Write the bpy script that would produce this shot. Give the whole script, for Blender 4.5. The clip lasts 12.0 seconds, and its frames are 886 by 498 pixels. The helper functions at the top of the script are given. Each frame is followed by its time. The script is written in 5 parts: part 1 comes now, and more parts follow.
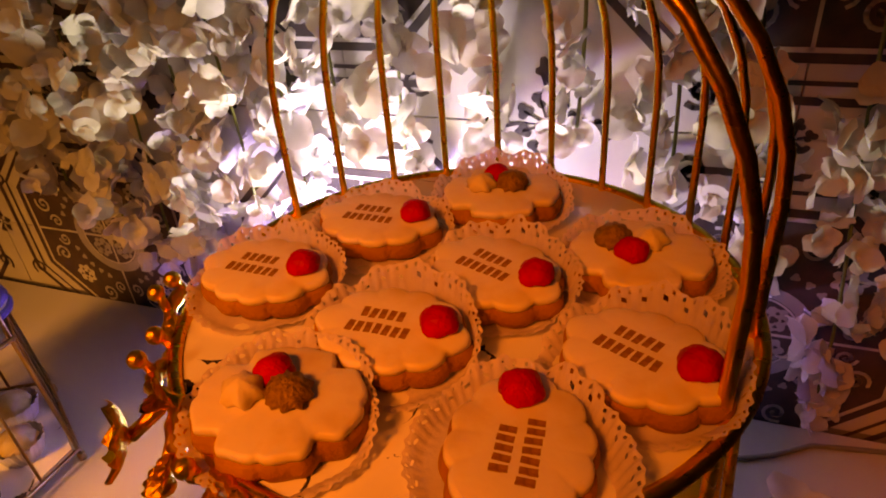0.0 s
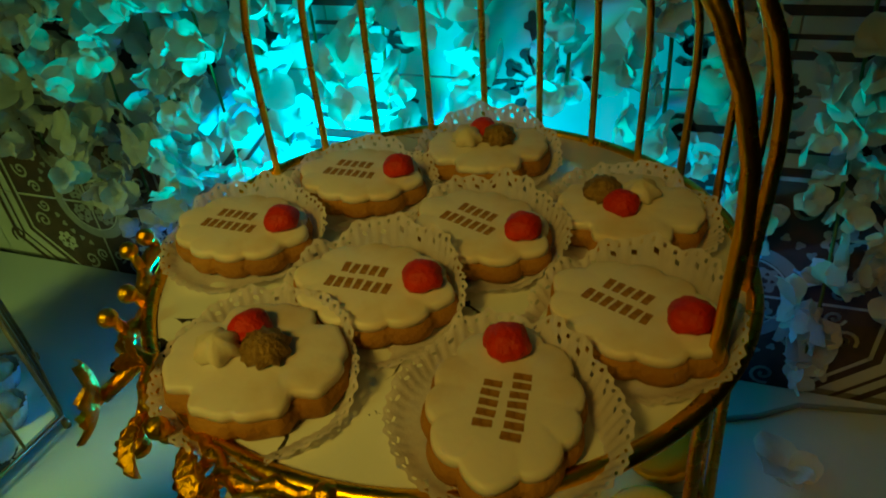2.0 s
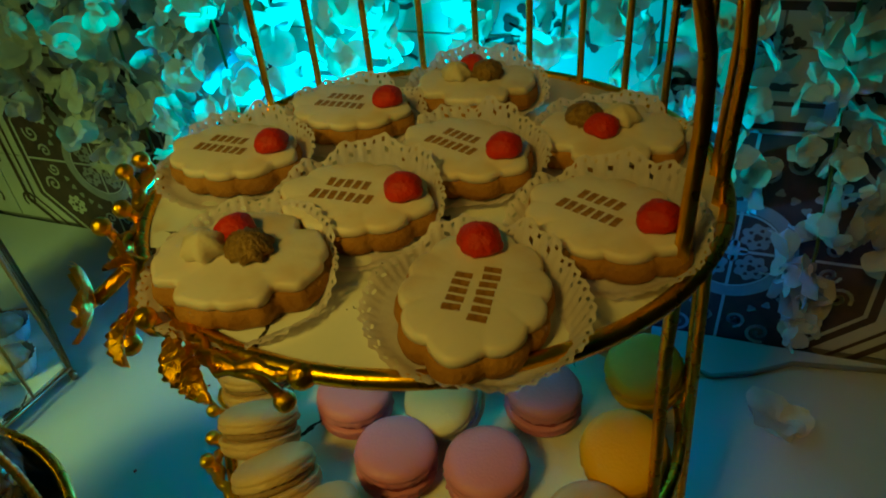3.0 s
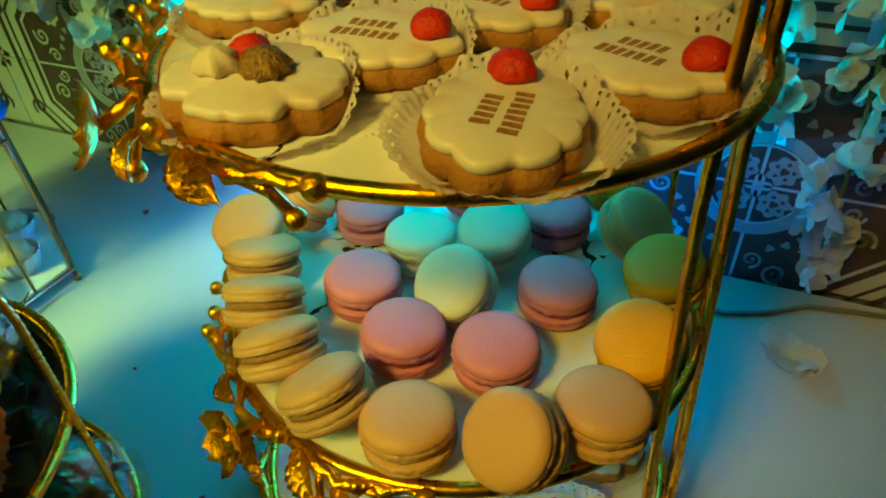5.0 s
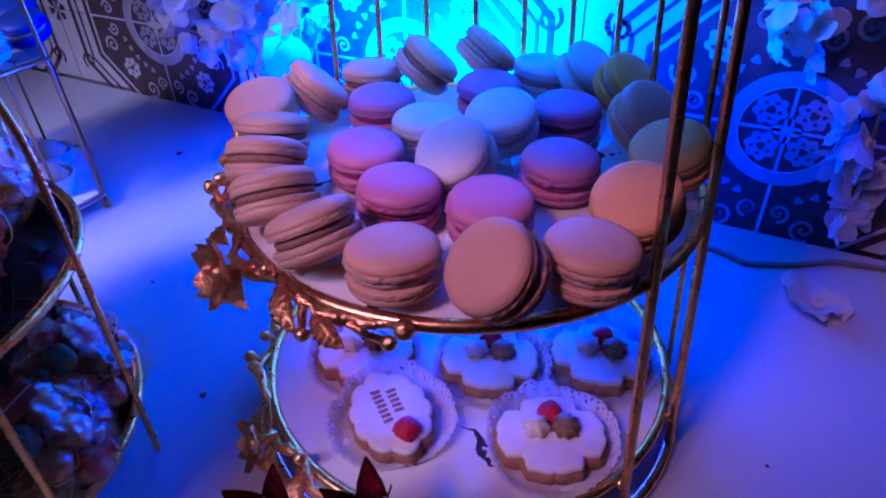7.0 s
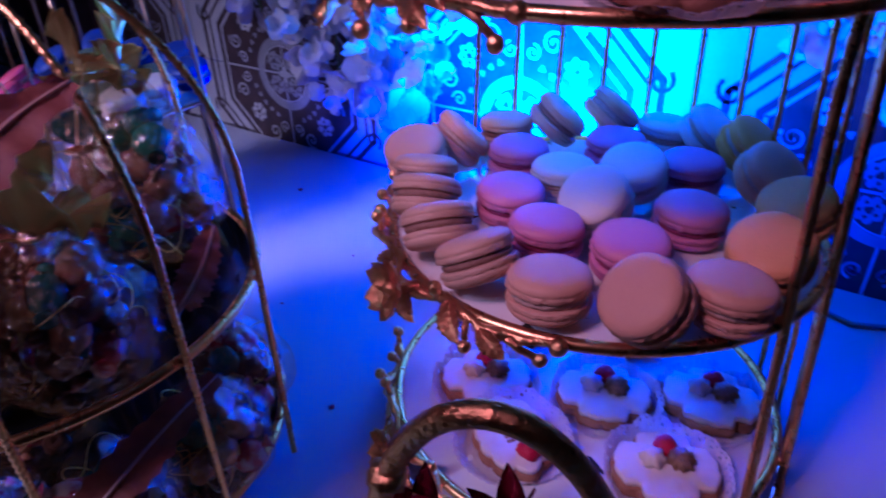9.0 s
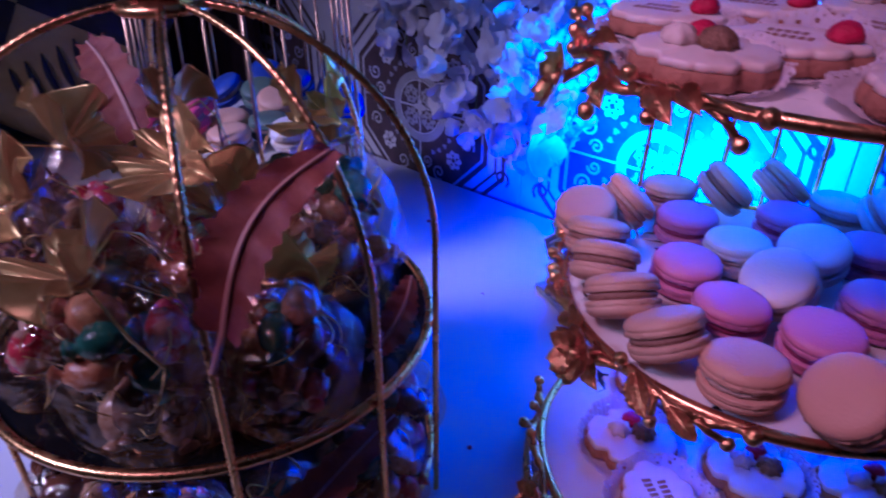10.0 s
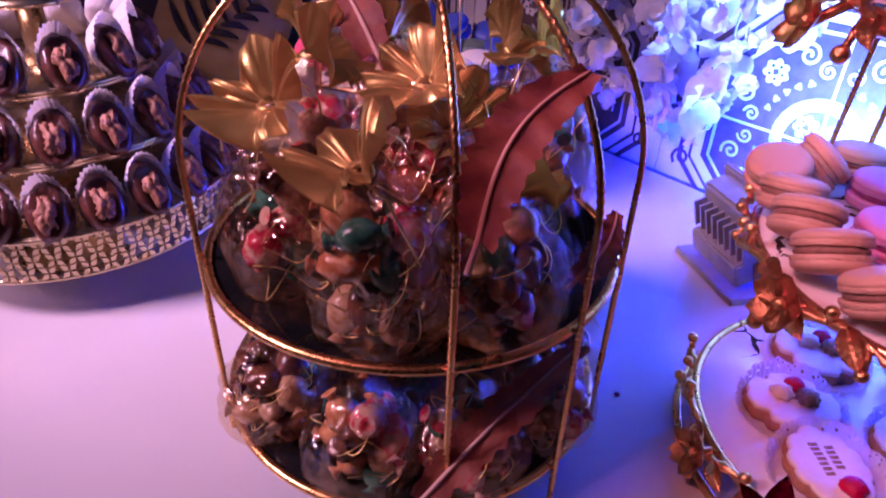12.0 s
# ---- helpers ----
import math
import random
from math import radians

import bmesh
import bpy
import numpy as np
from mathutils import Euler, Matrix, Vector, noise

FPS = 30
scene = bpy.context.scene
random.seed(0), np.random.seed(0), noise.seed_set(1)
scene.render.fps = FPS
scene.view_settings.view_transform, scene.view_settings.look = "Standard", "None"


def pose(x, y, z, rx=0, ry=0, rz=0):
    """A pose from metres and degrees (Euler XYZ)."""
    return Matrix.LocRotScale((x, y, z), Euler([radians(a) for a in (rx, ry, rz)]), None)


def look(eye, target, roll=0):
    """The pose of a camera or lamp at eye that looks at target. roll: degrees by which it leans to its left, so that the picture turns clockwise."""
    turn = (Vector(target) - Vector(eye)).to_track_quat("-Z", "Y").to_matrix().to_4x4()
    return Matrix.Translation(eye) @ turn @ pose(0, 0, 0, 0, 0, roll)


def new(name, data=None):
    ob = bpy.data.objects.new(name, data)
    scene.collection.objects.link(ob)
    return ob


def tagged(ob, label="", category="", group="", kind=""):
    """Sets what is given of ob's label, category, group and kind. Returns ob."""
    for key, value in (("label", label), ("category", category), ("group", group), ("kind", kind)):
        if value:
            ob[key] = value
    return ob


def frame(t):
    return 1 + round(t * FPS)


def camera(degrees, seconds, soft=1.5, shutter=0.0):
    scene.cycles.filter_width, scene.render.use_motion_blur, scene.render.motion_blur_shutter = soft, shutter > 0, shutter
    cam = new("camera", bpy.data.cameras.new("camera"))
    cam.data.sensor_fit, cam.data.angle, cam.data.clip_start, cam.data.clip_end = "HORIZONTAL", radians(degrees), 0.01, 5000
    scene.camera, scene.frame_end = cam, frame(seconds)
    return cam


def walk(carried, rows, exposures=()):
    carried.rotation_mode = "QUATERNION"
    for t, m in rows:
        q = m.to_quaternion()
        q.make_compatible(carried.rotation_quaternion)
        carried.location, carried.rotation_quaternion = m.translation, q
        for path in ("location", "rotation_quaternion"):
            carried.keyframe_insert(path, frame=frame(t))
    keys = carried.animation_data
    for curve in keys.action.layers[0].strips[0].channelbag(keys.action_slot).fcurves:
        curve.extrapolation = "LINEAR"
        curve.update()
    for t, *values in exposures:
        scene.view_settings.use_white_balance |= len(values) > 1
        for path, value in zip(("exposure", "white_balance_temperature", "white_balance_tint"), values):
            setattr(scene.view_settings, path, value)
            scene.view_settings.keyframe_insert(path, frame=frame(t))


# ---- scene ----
cam = camera(67.6, 12.0, soft=1.9, shutter=0.5)
PATH = [
    (0, (-0.002, 0.048, 1.278), (-0.054, 1.74, 0.214), -4.9),
    (0.5, (-0.002, 0.051, 1.285), (-0.056, 1.733, 0.205), -5.5),
    (1, (0.0, 0.058, 1.282), (-0.02, 1.725, 0.178), -5.4),
    (1.5, (-0.002, 0.058, 1.272), (-0.011, 1.71, 0.144), -4.7),
    (2, (0.0, 0.053, 1.266), (-0.028, 1.695, 0.124), -4.8),
    (2.5, (0.007, 0.04, 1.255), (-0.046, 1.674, 0.104), -5.1),
    (3, (0.011, 0.027, 1.244), (-0.054, 1.651, 0.079), -5.1),
    (3.2, (0.013, 0.022, 1.242), (-0.062, 1.647, 0.079), -5.4),
    (4.8, (0.003, 0.008, 1.2), (-0.079, 1.583, -0.031), -2.0),
    (5, (0.003, 0.01, 1.197), (-0.085, 1.576, -0.043), -2.1),
    (5.5, (0.005, 0.002, 1.179), (-0.104, 1.572, -0.056), -1.7),
    (6, (0.013, -0.01, 1.16), (-0.14, 1.563, -0.065), -1.6),
    (6.5, (0.025, -0.022, 1.14), (-0.172, 1.57, -0.055), -2.1),
    (6.7, (0.027, -0.028, 1.128), (-0.176, 1.569, -0.058), -1.4),
    (8.3, (0.028, -0.073, 1.131), (-0.256, 1.565, 0.02), -4.1),
    (8.5, (0.017, -0.071, 1.134), (-0.295, 1.583, 0.053), -3.0),
    (9, (-0.012, -0.088, 1.143), (-0.418, 1.569, 0.099), -1.5),
    (9.2, (-0.016, -0.086, 1.146), (-0.538, 1.551, 0.122), -1.9),
    (9.5, (-0.044, -0.098, 1.159), (-0.568, 1.544, 0.145), -0.5),
    (10, (-0.076, -0.108, 1.173), (-0.698, 1.513, 0.18), 0.2),
    (10.5, (-0.102, -0.122, 1.184), (-0.788, 1.474, 0.192), 0.4),
    (11, (-0.121, -0.141, 1.186), (-0.863, 1.438, 0.207), 1.3),
    (11.5, (-0.136, -0.156, 1.173), (-0.926, 1.367, 0.146), 2.0),
    (12, (-0.14, -0.161, 1.158), (-0.93, 1.323, 0.075), 2.1),
]
CAM_EXPOSURES = [
    (0.0, -0.75, 100000, 122), (0.5, -0.85, 60000, 92), (0.8, -1.05, 14000, 20), (1.1, -1.35, 7400, -42), (2.2, -1.35, 6700, -56), (3.0, -1.15, 6600, -56), (5.0, 0.1, 6200, -58),
    (5.5, 0.05, 4600, 5), (6.0, -0.3, 4300, 105), (6.5, -0.5, 4250, 120), (8.5, -0.85, 4200, 118), (9.5, -0.95, 4200, 116), (10.3, -0.75, 4300, 135), (10.8, -0.4, 5200, 178), (12.0, -0.2, 5500, 184),
]
walk(cam, [(t, look(eye, target, roll)) for t, eye, target, roll in PATH], CAM_EXPOSURES)

# ---- world and lamps ----
TABLE = 0.751
WALL_O, WALL_A = Vector((0.0, 0.633, TABLE)), radians(-20.4)
WALL_M = Matrix.Translation(WALL_O) @ Matrix.Rotation(WALL_A, 4, "Z")   # x along the wall, -y into the room, z up

world = bpy.data.worlds.new("world")
scene.world = world
world.use_nodes = True
world.node_tree.nodes["Background"].inputs[0].default_value = (0.9, 0.75, 0.6, 1)
world.node_tree.nodes["Background"].inputs[1].default_value = 0.004


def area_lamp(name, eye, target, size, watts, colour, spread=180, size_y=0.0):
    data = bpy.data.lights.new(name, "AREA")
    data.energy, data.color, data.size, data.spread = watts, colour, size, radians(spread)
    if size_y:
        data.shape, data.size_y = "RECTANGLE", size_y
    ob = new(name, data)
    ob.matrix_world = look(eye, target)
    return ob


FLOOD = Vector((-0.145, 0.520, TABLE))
# the floodlight's light, split into two invented beams: greener upward, bluer low
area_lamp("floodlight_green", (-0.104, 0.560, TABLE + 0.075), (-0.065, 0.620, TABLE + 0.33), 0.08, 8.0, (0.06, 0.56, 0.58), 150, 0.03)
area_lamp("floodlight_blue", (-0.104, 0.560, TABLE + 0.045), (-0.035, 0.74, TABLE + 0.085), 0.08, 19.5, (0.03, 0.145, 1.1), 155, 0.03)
# unseen room lamps: a warm front one, a yellow-green side one offsetting the white balance
area_lamp("room_lamp_front", (-0.62, -0.55, 2.1), (-0.05, 0.27, 1.03), 0.26, 0.52, (1.0, 0.49, 0.10), 27)
area_lamp("room_lamp_side", (-1.3, -0.7, 1.9), (-0.64, 0.20, 0.89), 0.40, 2.5, (1.0, 1.04, 0.32), 37)



# ---- materials ----
def srgb(h):
    v = [int(h[i:i + 2], 16) / 255 for i in (0, 2, 4)]
    return tuple(c / 12.92 if c < 0.04045 else ((c + 0.055) / 1.055) ** 2.4 for c in v) + (1,)


def material(name, colour, colour2=None, rough=0.5, metal=0.0, scale=60.0, bump=0.0, bump_scale=None, detail=6.0, lo=0.35, hi=0.65,
             trans=0.0, sss=0.0, vary=0.0, ior=1.45, coat=0.0, rough2=None, trans_thin=0.0, radius=0.004):
    m = bpy.data.materials.new(name)
    m.use_nodes = True
    n, l = m.node_tree.nodes, m.node_tree.links
    b = n["Principled BSDF"]
    b.inputs["Roughness"].default_value, b.inputs["Metallic"].default_value = rough, metal
    b.inputs["Transmission Weight"].default_value, b.inputs["IOR"].default_value = trans, ior
    b.inputs["Coat Weight"].default_value = coat
    if sss:
        b.inputs["Subsurface Weight"].default_value, b.inputs["Subsurface Scale"].default_value = sss, radius
        b.inputs["Subsurface Radius"].default_value = (1.0, 0.6, 0.4)
    tc = n.new("ShaderNodeTexCoord")
    nz = n.new("ShaderNodeTexNoise")
    nz.inputs["Scale"].default_value, nz.inputs["Detail"].default_value = scale, detail
    l.new(tc.outputs["Object"], nz.inputs["Vector"])
    ramp = n.new("ShaderNodeValToRGB")
    ramp.color_ramp.elements[0].position, ramp.color_ramp.elements[1].position = lo, hi
    ramp.color_ramp.elements[0].color = colour
    ramp.color_ramp.elements[1].color = colour2 or colour
    l.new(nz.outputs["Fac"], ramp.inputs["Fac"])
    out = ramp.outputs["Color"]
    if vary:
        info = n.new("ShaderNodeObjectInfo")
        hsv = n.new("ShaderNodeHueSaturation")
        mr = n.new("ShaderNodeMapRange")
        mr.inputs["To Min"].default_value, mr.inputs["To Max"].default_value = 1 - vary, 1 + vary
        l.new(info.outputs["Random"], mr.inputs["Value"])
        l.new(mr.outputs[0], hsv.inputs["Value"])
        l.new(out, hsv.inputs["Color"])
        out = hsv.outputs["Color"]
    l.new(out, b.inputs["Base Color"])
    if rough2 is not None:
        mr = n.new("ShaderNodeMapRange")
        mr.inputs["To Min"].default_value, mr.inputs["To Max"].default_value = rough, rough2
        l.new(nz.outputs["Fac"], mr.inputs["Value"])
        l.new(mr.outputs[0], b.inputs["Roughness"])
    if bump:
        nb = n.new("ShaderNodeTexNoise")
        nb.inputs["Scale"].default_value, nb.inputs["Detail"].default_value = bump_scale or scale * 3, 5
        l.new(tc.outputs["Object"], nb.inputs["Vector"])
        bp = n.new("ShaderNodeBump")
        bp.inputs["Strength"].default_value, bp.inputs["Distance"].default_value = bump, 0.002
        l.new(nb.outputs["Fac"], bp.inputs["Height"])
        l.new(bp.outputs["Normal"], b.inputs["Normal"])
    if trans_thin:
        tr = n.new("ShaderNodeBsdfTranslucent")
        l.new(out, tr.inputs["Color"])
        mix = n.new("ShaderNodeMixShader")
        mix.inputs["Fac"].default_value = trans_thin
        l.new(b.outputs[0], mix.inputs[1])
        l.new(tr.outputs[0], mix.inputs[2])
        l.new(mix.outputs[0], n["Material Output"].inputs["Surface"])
    return m


def marble_material():
    m = material("marble", (0.78, 0.77, 0.75, 1), (0.66, 0.65, 0.64, 1), rough=0.12, scale=9, coat=0.3)
    n, l = m.node_tree.nodes, m.node_tree.links
    b = n["Principled BSDF"]
    base = b.inputs["Base Color"].links[0].from_socket
    tc = n.new("ShaderNodeTexCoord")
    warp = n.new("ShaderNodeTexNoise")
    warp.inputs["Scale"].default_value, warp.inputs["Detail"].default_value = 14, 5
    l.new(tc.outputs["Object"], warp.inputs["Vector"])
    add = n.new("ShaderNodeMixRGB")
    add.blend_type, add.inputs["Fac"].default_value = "ADD", 0.09
    l.new(tc.outputs["Object"], add.inputs["Color1"])
    l.new(warp.outputs["Color"], add.inputs["Color2"])
    vo = n.new("ShaderNodeTexVoronoi")
    vo.feature = "DISTANCE_TO_EDGE"
    vo.inputs["Scale"].default_value = 13
    l.new(add.outputs[0], vo.inputs["Vector"])
    patch = n.new("ShaderNodeTexNoise")
    patch.inputs["Scale"].default_value = 16
    l.new(tc.outputs["Object"], patch.inputs["Vector"])
    width = n.new("ShaderNodeMapRange")
    width.inputs["From Min"].default_value, width.inputs["From Max"].default_value = 0.46, 0.66
    width.inputs["To Min"].default_value, width.inputs["To Max"].default_value = -0.006, 0.024
    l.new(patch.outputs["Fac"], width.inputs["Value"])
    less = n.new("ShaderNodeMath")
    less.operation = "LESS_THAN"
    l.new(vo.outputs["Distance"], less.inputs[0])
    l.new(width.outputs[0], less.inputs[1])
    mix = n.new("ShaderNodeMixRGB")
    mix.inputs["Color2"].default_value = (0.035, 0.03, 0.03, 1)
    l.new(less.outputs[0], mix.inputs["Fac"])
    l.new(base, mix.inputs["Color1"])
    l.new(mix.outputs[0], b.inputs["Base Color"])
    return m


GOLD = material("gold", (0.80, 0.42, 0.045, 1), (0.92, 0.54, 0.08, 1), rough=0.24, metal=1.0, scale=120, bump=0.15, bump_scale=260, rough2=0.32)
GOLD_CAST = material("cast_gold", (0.84, 0.44, 0.045, 1), (0.96, 0.56, 0.08, 1), rough=0.24, metal=1.0, scale=160, bump=0.5, bump_scale=420, rough2=0.35)
MARBLE = marble_material()
FONDANT = material("fondant", (0.82, 0.73, 0.69, 1), (0.66, 0.46, 0.28, 1), rough=0.42, scale=38, bump=0.12, bump_scale=180, sss=0.25, lo=0.48, hi=0.85, vary=0.04)
BISCUIT = material("biscuit", (0.48, 0.23, 0.075, 1), (0.33, 0.14, 0.04, 1), rough=0.75, scale=60, bump=0.6, bump_scale=420, sss=0.1)
PRINT = material("browned_stamp", (0.24, 0.095, 0.022, 1), (0.40, 0.19, 0.055, 1), rough=0.6, scale=300, bump=0.4)
RED = material("red_icing", (0.62, 0.012, 0.012, 1), (0.5, 0.008, 0.01, 1), rough=0.5, scale=120, bump=0.8, bump_scale=380, sss=0.15)
ICING = material("white_icing", (0.78, 0.70, 0.60, 1), (0.7, 0.6, 0.5, 1), rough=0.5, scale=90, bump=0.3, sss=0.25)
GOLD_ICING = material("gold_dusted_icing", (0.24, 0.13, 0.045, 1), (0.40, 0.24, 0.09, 1), rough=0.45, metal=0.35, scale=400, bump=0.8, bump_scale=700)
PAPER = material("lace_paper", (0.86, 0.78, 0.82, 1), (0.80, 0.72, 0.76, 1), rough=0.6, scale=200, bump=0.2, trans_thin=0.35)
TABLETOP = material("white_tabletop", (0.56, 0.55, 0.55, 1), (0.49, 0.48, 0.49, 1), rough=0.22, scale=3, bump=0.03, bump_scale=150, rough2=0.38)
PLASTER = material("plaster", (0.28, 0.25, 0.22, 1), (0.24, 0.21, 0.19, 1), rough=0.85, scale=6, bump=0.2, bump_scale=90)
TILE = material("cream_tile", (0.60, 0.56, 0.49, 1), (0.52, 0.48, 0.42, 1), rough=0.35, scale=12, bump=0.05, bump_scale=120, vary=0.05)
TILE_DARK = material("dark_glaze", (0.055, 0.032, 0.028, 1), (0.09, 0.05, 0.04, 1), rough=0.4, scale=50)
TILE_GREY = material("grey_glaze", (0.30, 0.28, 0.26, 1), (0.36, 0.33, 0.30, 1), rough=0.4, scale=50)
PETAL = material("silk_petal", (0.78, 0.72, 0.66, 1), (0.70, 0.62, 0.55, 1), rough=0.6, scale=40, bump=0.25, bump_scale=160, trans_thin=0.35, vary=0.06)
STEM = material("garland_stem", (0.10, 0.16, 0.04, 1), (0.14, 0.2, 0.06, 1), rough=0.6, scale=60)


def macaron_material(name, colour, dark):
    return material(name, colour, dark, rough=0.48, scale=30, bump=0.22, bump_scale=700, sss=0.12, lo=0.3, hi=0.8, vary=0.05)


MAC = {
    "pink": macaron_material("pink_shell", (0.62, 0.22, 0.36, 1), (0.56, 0.18, 0.31, 1)),
    "white": macaron_material("white_shell", (0.76, 0.70, 0.62, 1), (0.7, 0.63, 0.55, 1)),
    "peach": macaron_material("peach_shell", (0.70, 0.40, 0.20, 1), (0.64, 0.34, 0.16, 1)),
    "beige": macaron_material("beige_shell", (0.62, 0.39, 0.21, 1), (0.55, 0.33, 0.17, 1)),
    "yellow": macaron_material("yellow_shell", (0.78, 0.38, 0.025, 1), (0.70, 0.32, 0.02, 1)),
    "blue": macaron_material("blue_shell", (0.04, 0.08, 0.38, 1), (0.03, 0.06, 0.3, 1)),
    "green": macaron_material("green_shell", (0.10, 0.16, 0.11, 1), (0.08, 0.13, 0.09, 1)),
    "coral": macaron_material("coral_shell", (0.8, 0.10, 0.14, 1), (0.72, 0.08, 0.12, 1)),
}
FILL = {"pink": material("berry_filling", (0.35, 0.05, 0.12, 1), rough=0.5, bump=0.6, scale=300)}
CREAM = material("cream_filling", (0.62, 0.45, 0.3, 1), (0.5, 0.34, 0.2, 1), rough=0.5, bump=0.6, scale=300)
CHOC = material("praline_filling", (0.27, 0.14, 0.065, 1), (0.36, 0.2, 0.1, 1), rough=0.5, bump=0.6, scale=300)


# ---- mesh helpers ----
def mesh_of(bm, name, mat, smooth=True):
    me = bpy.data.meshes.new(name)
    bmesh.ops.recalc_face_normals(bm, faces=bm.faces)
    bm.to_mesh(me)
    bm.free()
    for p in me.polygons:
        p.use_smooth = smooth
    me.materials.append(mat)
    return me


def part(name, bm, mat, parent=None, label="", m=None, smooth=True):
    ob = new(name, mesh_of(bm, name, mat, smooth) if isinstance(bm, bmesh.types.BMesh) else bm)
    if parent:
        ob.parent = parent
    if m is not None:
        ob.matrix_basis = m
    return tagged(ob, label)


def thing(name, label, category, group="", m=None, kind=""):
    ob = new(name)
    ob.empty_display_size = 0.01
    if m is not None:
        ob.matrix_basis = m
    return tagged(ob, label, category, group, kind)


def add_grid(bm, rings, closed=True, cap0=False, cap1=False):
    """Rings of points of equal length, skinned."""
    vs = [[bm.verts.new(p) for p in r] for r in rings]
    n = len(vs[0])
    for a, b in zip(vs, vs[1:]):
        for i in range(n if closed else n - 1):
            j = (i + 1) % n
            bm.faces.new((a[i], a[j], b[j], b[i]))
    if cap0:
        bm.faces.new(vs[0][::-1])
    if cap1:
        bm.faces.new(vs[-1])
    return bm


def add_lathe(bm, profile, segs=32, m=None):
    """profile: (r, z) from bottom to top; closes at r = 0."""
    rings = [[(max(r, 1e-5) * math.cos(2 * math.pi * i / segs), max(r, 1e-5) * math.sin(2 * math.pi * i / segs), z) for i in range(segs)] for r, z in profile]
    if m is not None:
        rings = [[m @ Vector(p) for p in r] for r in rings]
    return add_grid(bm, rings, True, True, True)


def add_tube(bm, pts, radius, segs=8, closed=False, twist=0.0):
    """A tube along points; radius a number or a function of 0..1; twist makes a rope-like section."""
    pts = [Vector(p) for p in pts]
    n = len(pts)
    rings, up = [], None
    for i, p in enumerate(pts):
        a, b = pts[i - 1] if (i or closed) else p, pts[(i + 1) % n] if (i < n - 1 or closed) else p
        d = (b - a).normalized()
        if up is None:
            up = d.orthogonal().normalized()
        up = (up - d * up.dot(d)).normalized()
        side = d.cross(up)
        r = radius(i / max(1, n - 1)) if callable(radius) else radius
        ring = []
        for k in range(segs):
            t = 2 * math.pi * k / segs
            rr = r * (1 + (0.15 * math.cos(2 * (t - twist * i)) if twist else 0))
            ring.append(p + (up * math.cos(t) + side * math.sin(t)) * rr)
        rings.append(ring)
    if closed:
        rings.append(rings[0])
        vs = [[bm.verts.new(p) for p in r] for r in rings[:-1]]
        vs.append(vs[0])
        for a, b in zip(vs, vs[1:]):
            for i in range(segs):
                j = (i + 1) % segs
                bm.faces.new((a[i], a[j], b[j], b[i]))
        return bm
    return add_grid(bm, rings, True, True, True)


def add_ball(bm, c, r, u=10, v=7, squash=1.0, lump=0.0, seed=0):
    rings = []
    for k in range(1, v):
        ph = math.pi * k / v - math.pi / 2
        ring = []
        for i in range(u):
            th = 2 * math.pi * i / u
            d = Vector((math.cos(ph) * math.cos(th), math.cos(ph) * math.sin(th), math.sin(ph) * squash))
            f = 1 + lump * noise.noise(d * 2.3 + Vector((seed, seed * 1.7, 0))) if lump else 1
            ring.append(Vector(c) + d * r * f)
        rings.append(ring)
    return add_grid(bm, rings, True, True, True)


def add_box(bm, lo, hi, bevel=0.0, m=None):
    t = bmesh.new()
    bmesh.ops.create_cube(t, size=1)
    for v in t.verts:
        v.co = Vector([(lo[k] + hi[k]) / 2 + v.co[k] * (hi[k] - lo[k]) for k in range(3)])
    if bevel:
        bmesh.ops.bevel(t, geom=list(t.edges), offset=bevel, segments=2, affect="EDGES")
    if m is not None:
        t.transform(m)
    me = bpy.data.meshes.new("tmp")
    t.to_mesh(me)
    t.free()
    bm.from_mesh(me)
    bpy.data.meshes.remove(me)
    return bm


def arc(c, r, a0, a1, n, z=0.0):
    return [(c[0] + r * math.cos(radians(a0 + (a1 - a0) * i / n)), c[1] + r * math.sin(radians(a0 + (a1 - a0) * i / n)), z) for i in range(n + 1)]


# ---- room ----
def room():
    bm = bmesh.new()
    add_box(bm, (-3.2, 0.012, -TABLE), (1.6, 0.15, 1.75), 0, WALL_M)
    wall = tagged(part("wall_north", bm, PLASTER, smooth=False), "plastered wall behind the table, clad with patterned tiles", "wall", kind="structure")
    floor_m = material("floor_tiles", (0.20, 0.15, 0.11, 1), (0.26, 0.2, 0.15, 1), rough=0.35, scale=4, bump=0.1)
    bm = bmesh.new()
    add_box(bm, (-3.6, -3.0, -0.1), (2.4, 2.2, 0.0))
    tagged(part("floor", bm, floor_m, smooth=False), "brown floor under the buffet table", "floor", kind="structure")
    for name, lo, hi in (("wall_south", (-3.6, -3.1, 0), (2.4, -3.0, 2.5)), ("wall_west", (-3.7, -3.0, 0), (-3.6, 2.2, 2.5)), ("wall_east", (2.4, -3.0, 0), (2.5, 2.2, 2.5))):
        bm = bmesh.new()
        add_box(bm, lo, hi)
        tagged(part(name, bm, PLASTER, smooth=False), "plain plastered wall of the dim room", "wall", kind="structure")
    bm = bmesh.new()
    add_box(bm, (-3.7, -3.1, 2.5), (2.5, 2.3, 2.6))
    tagged(part("ceiling", bm, PLASTER, smooth=False), "plain ceiling of the dim room", "ceiling", kind="structure")
    return wall


WALL = room()


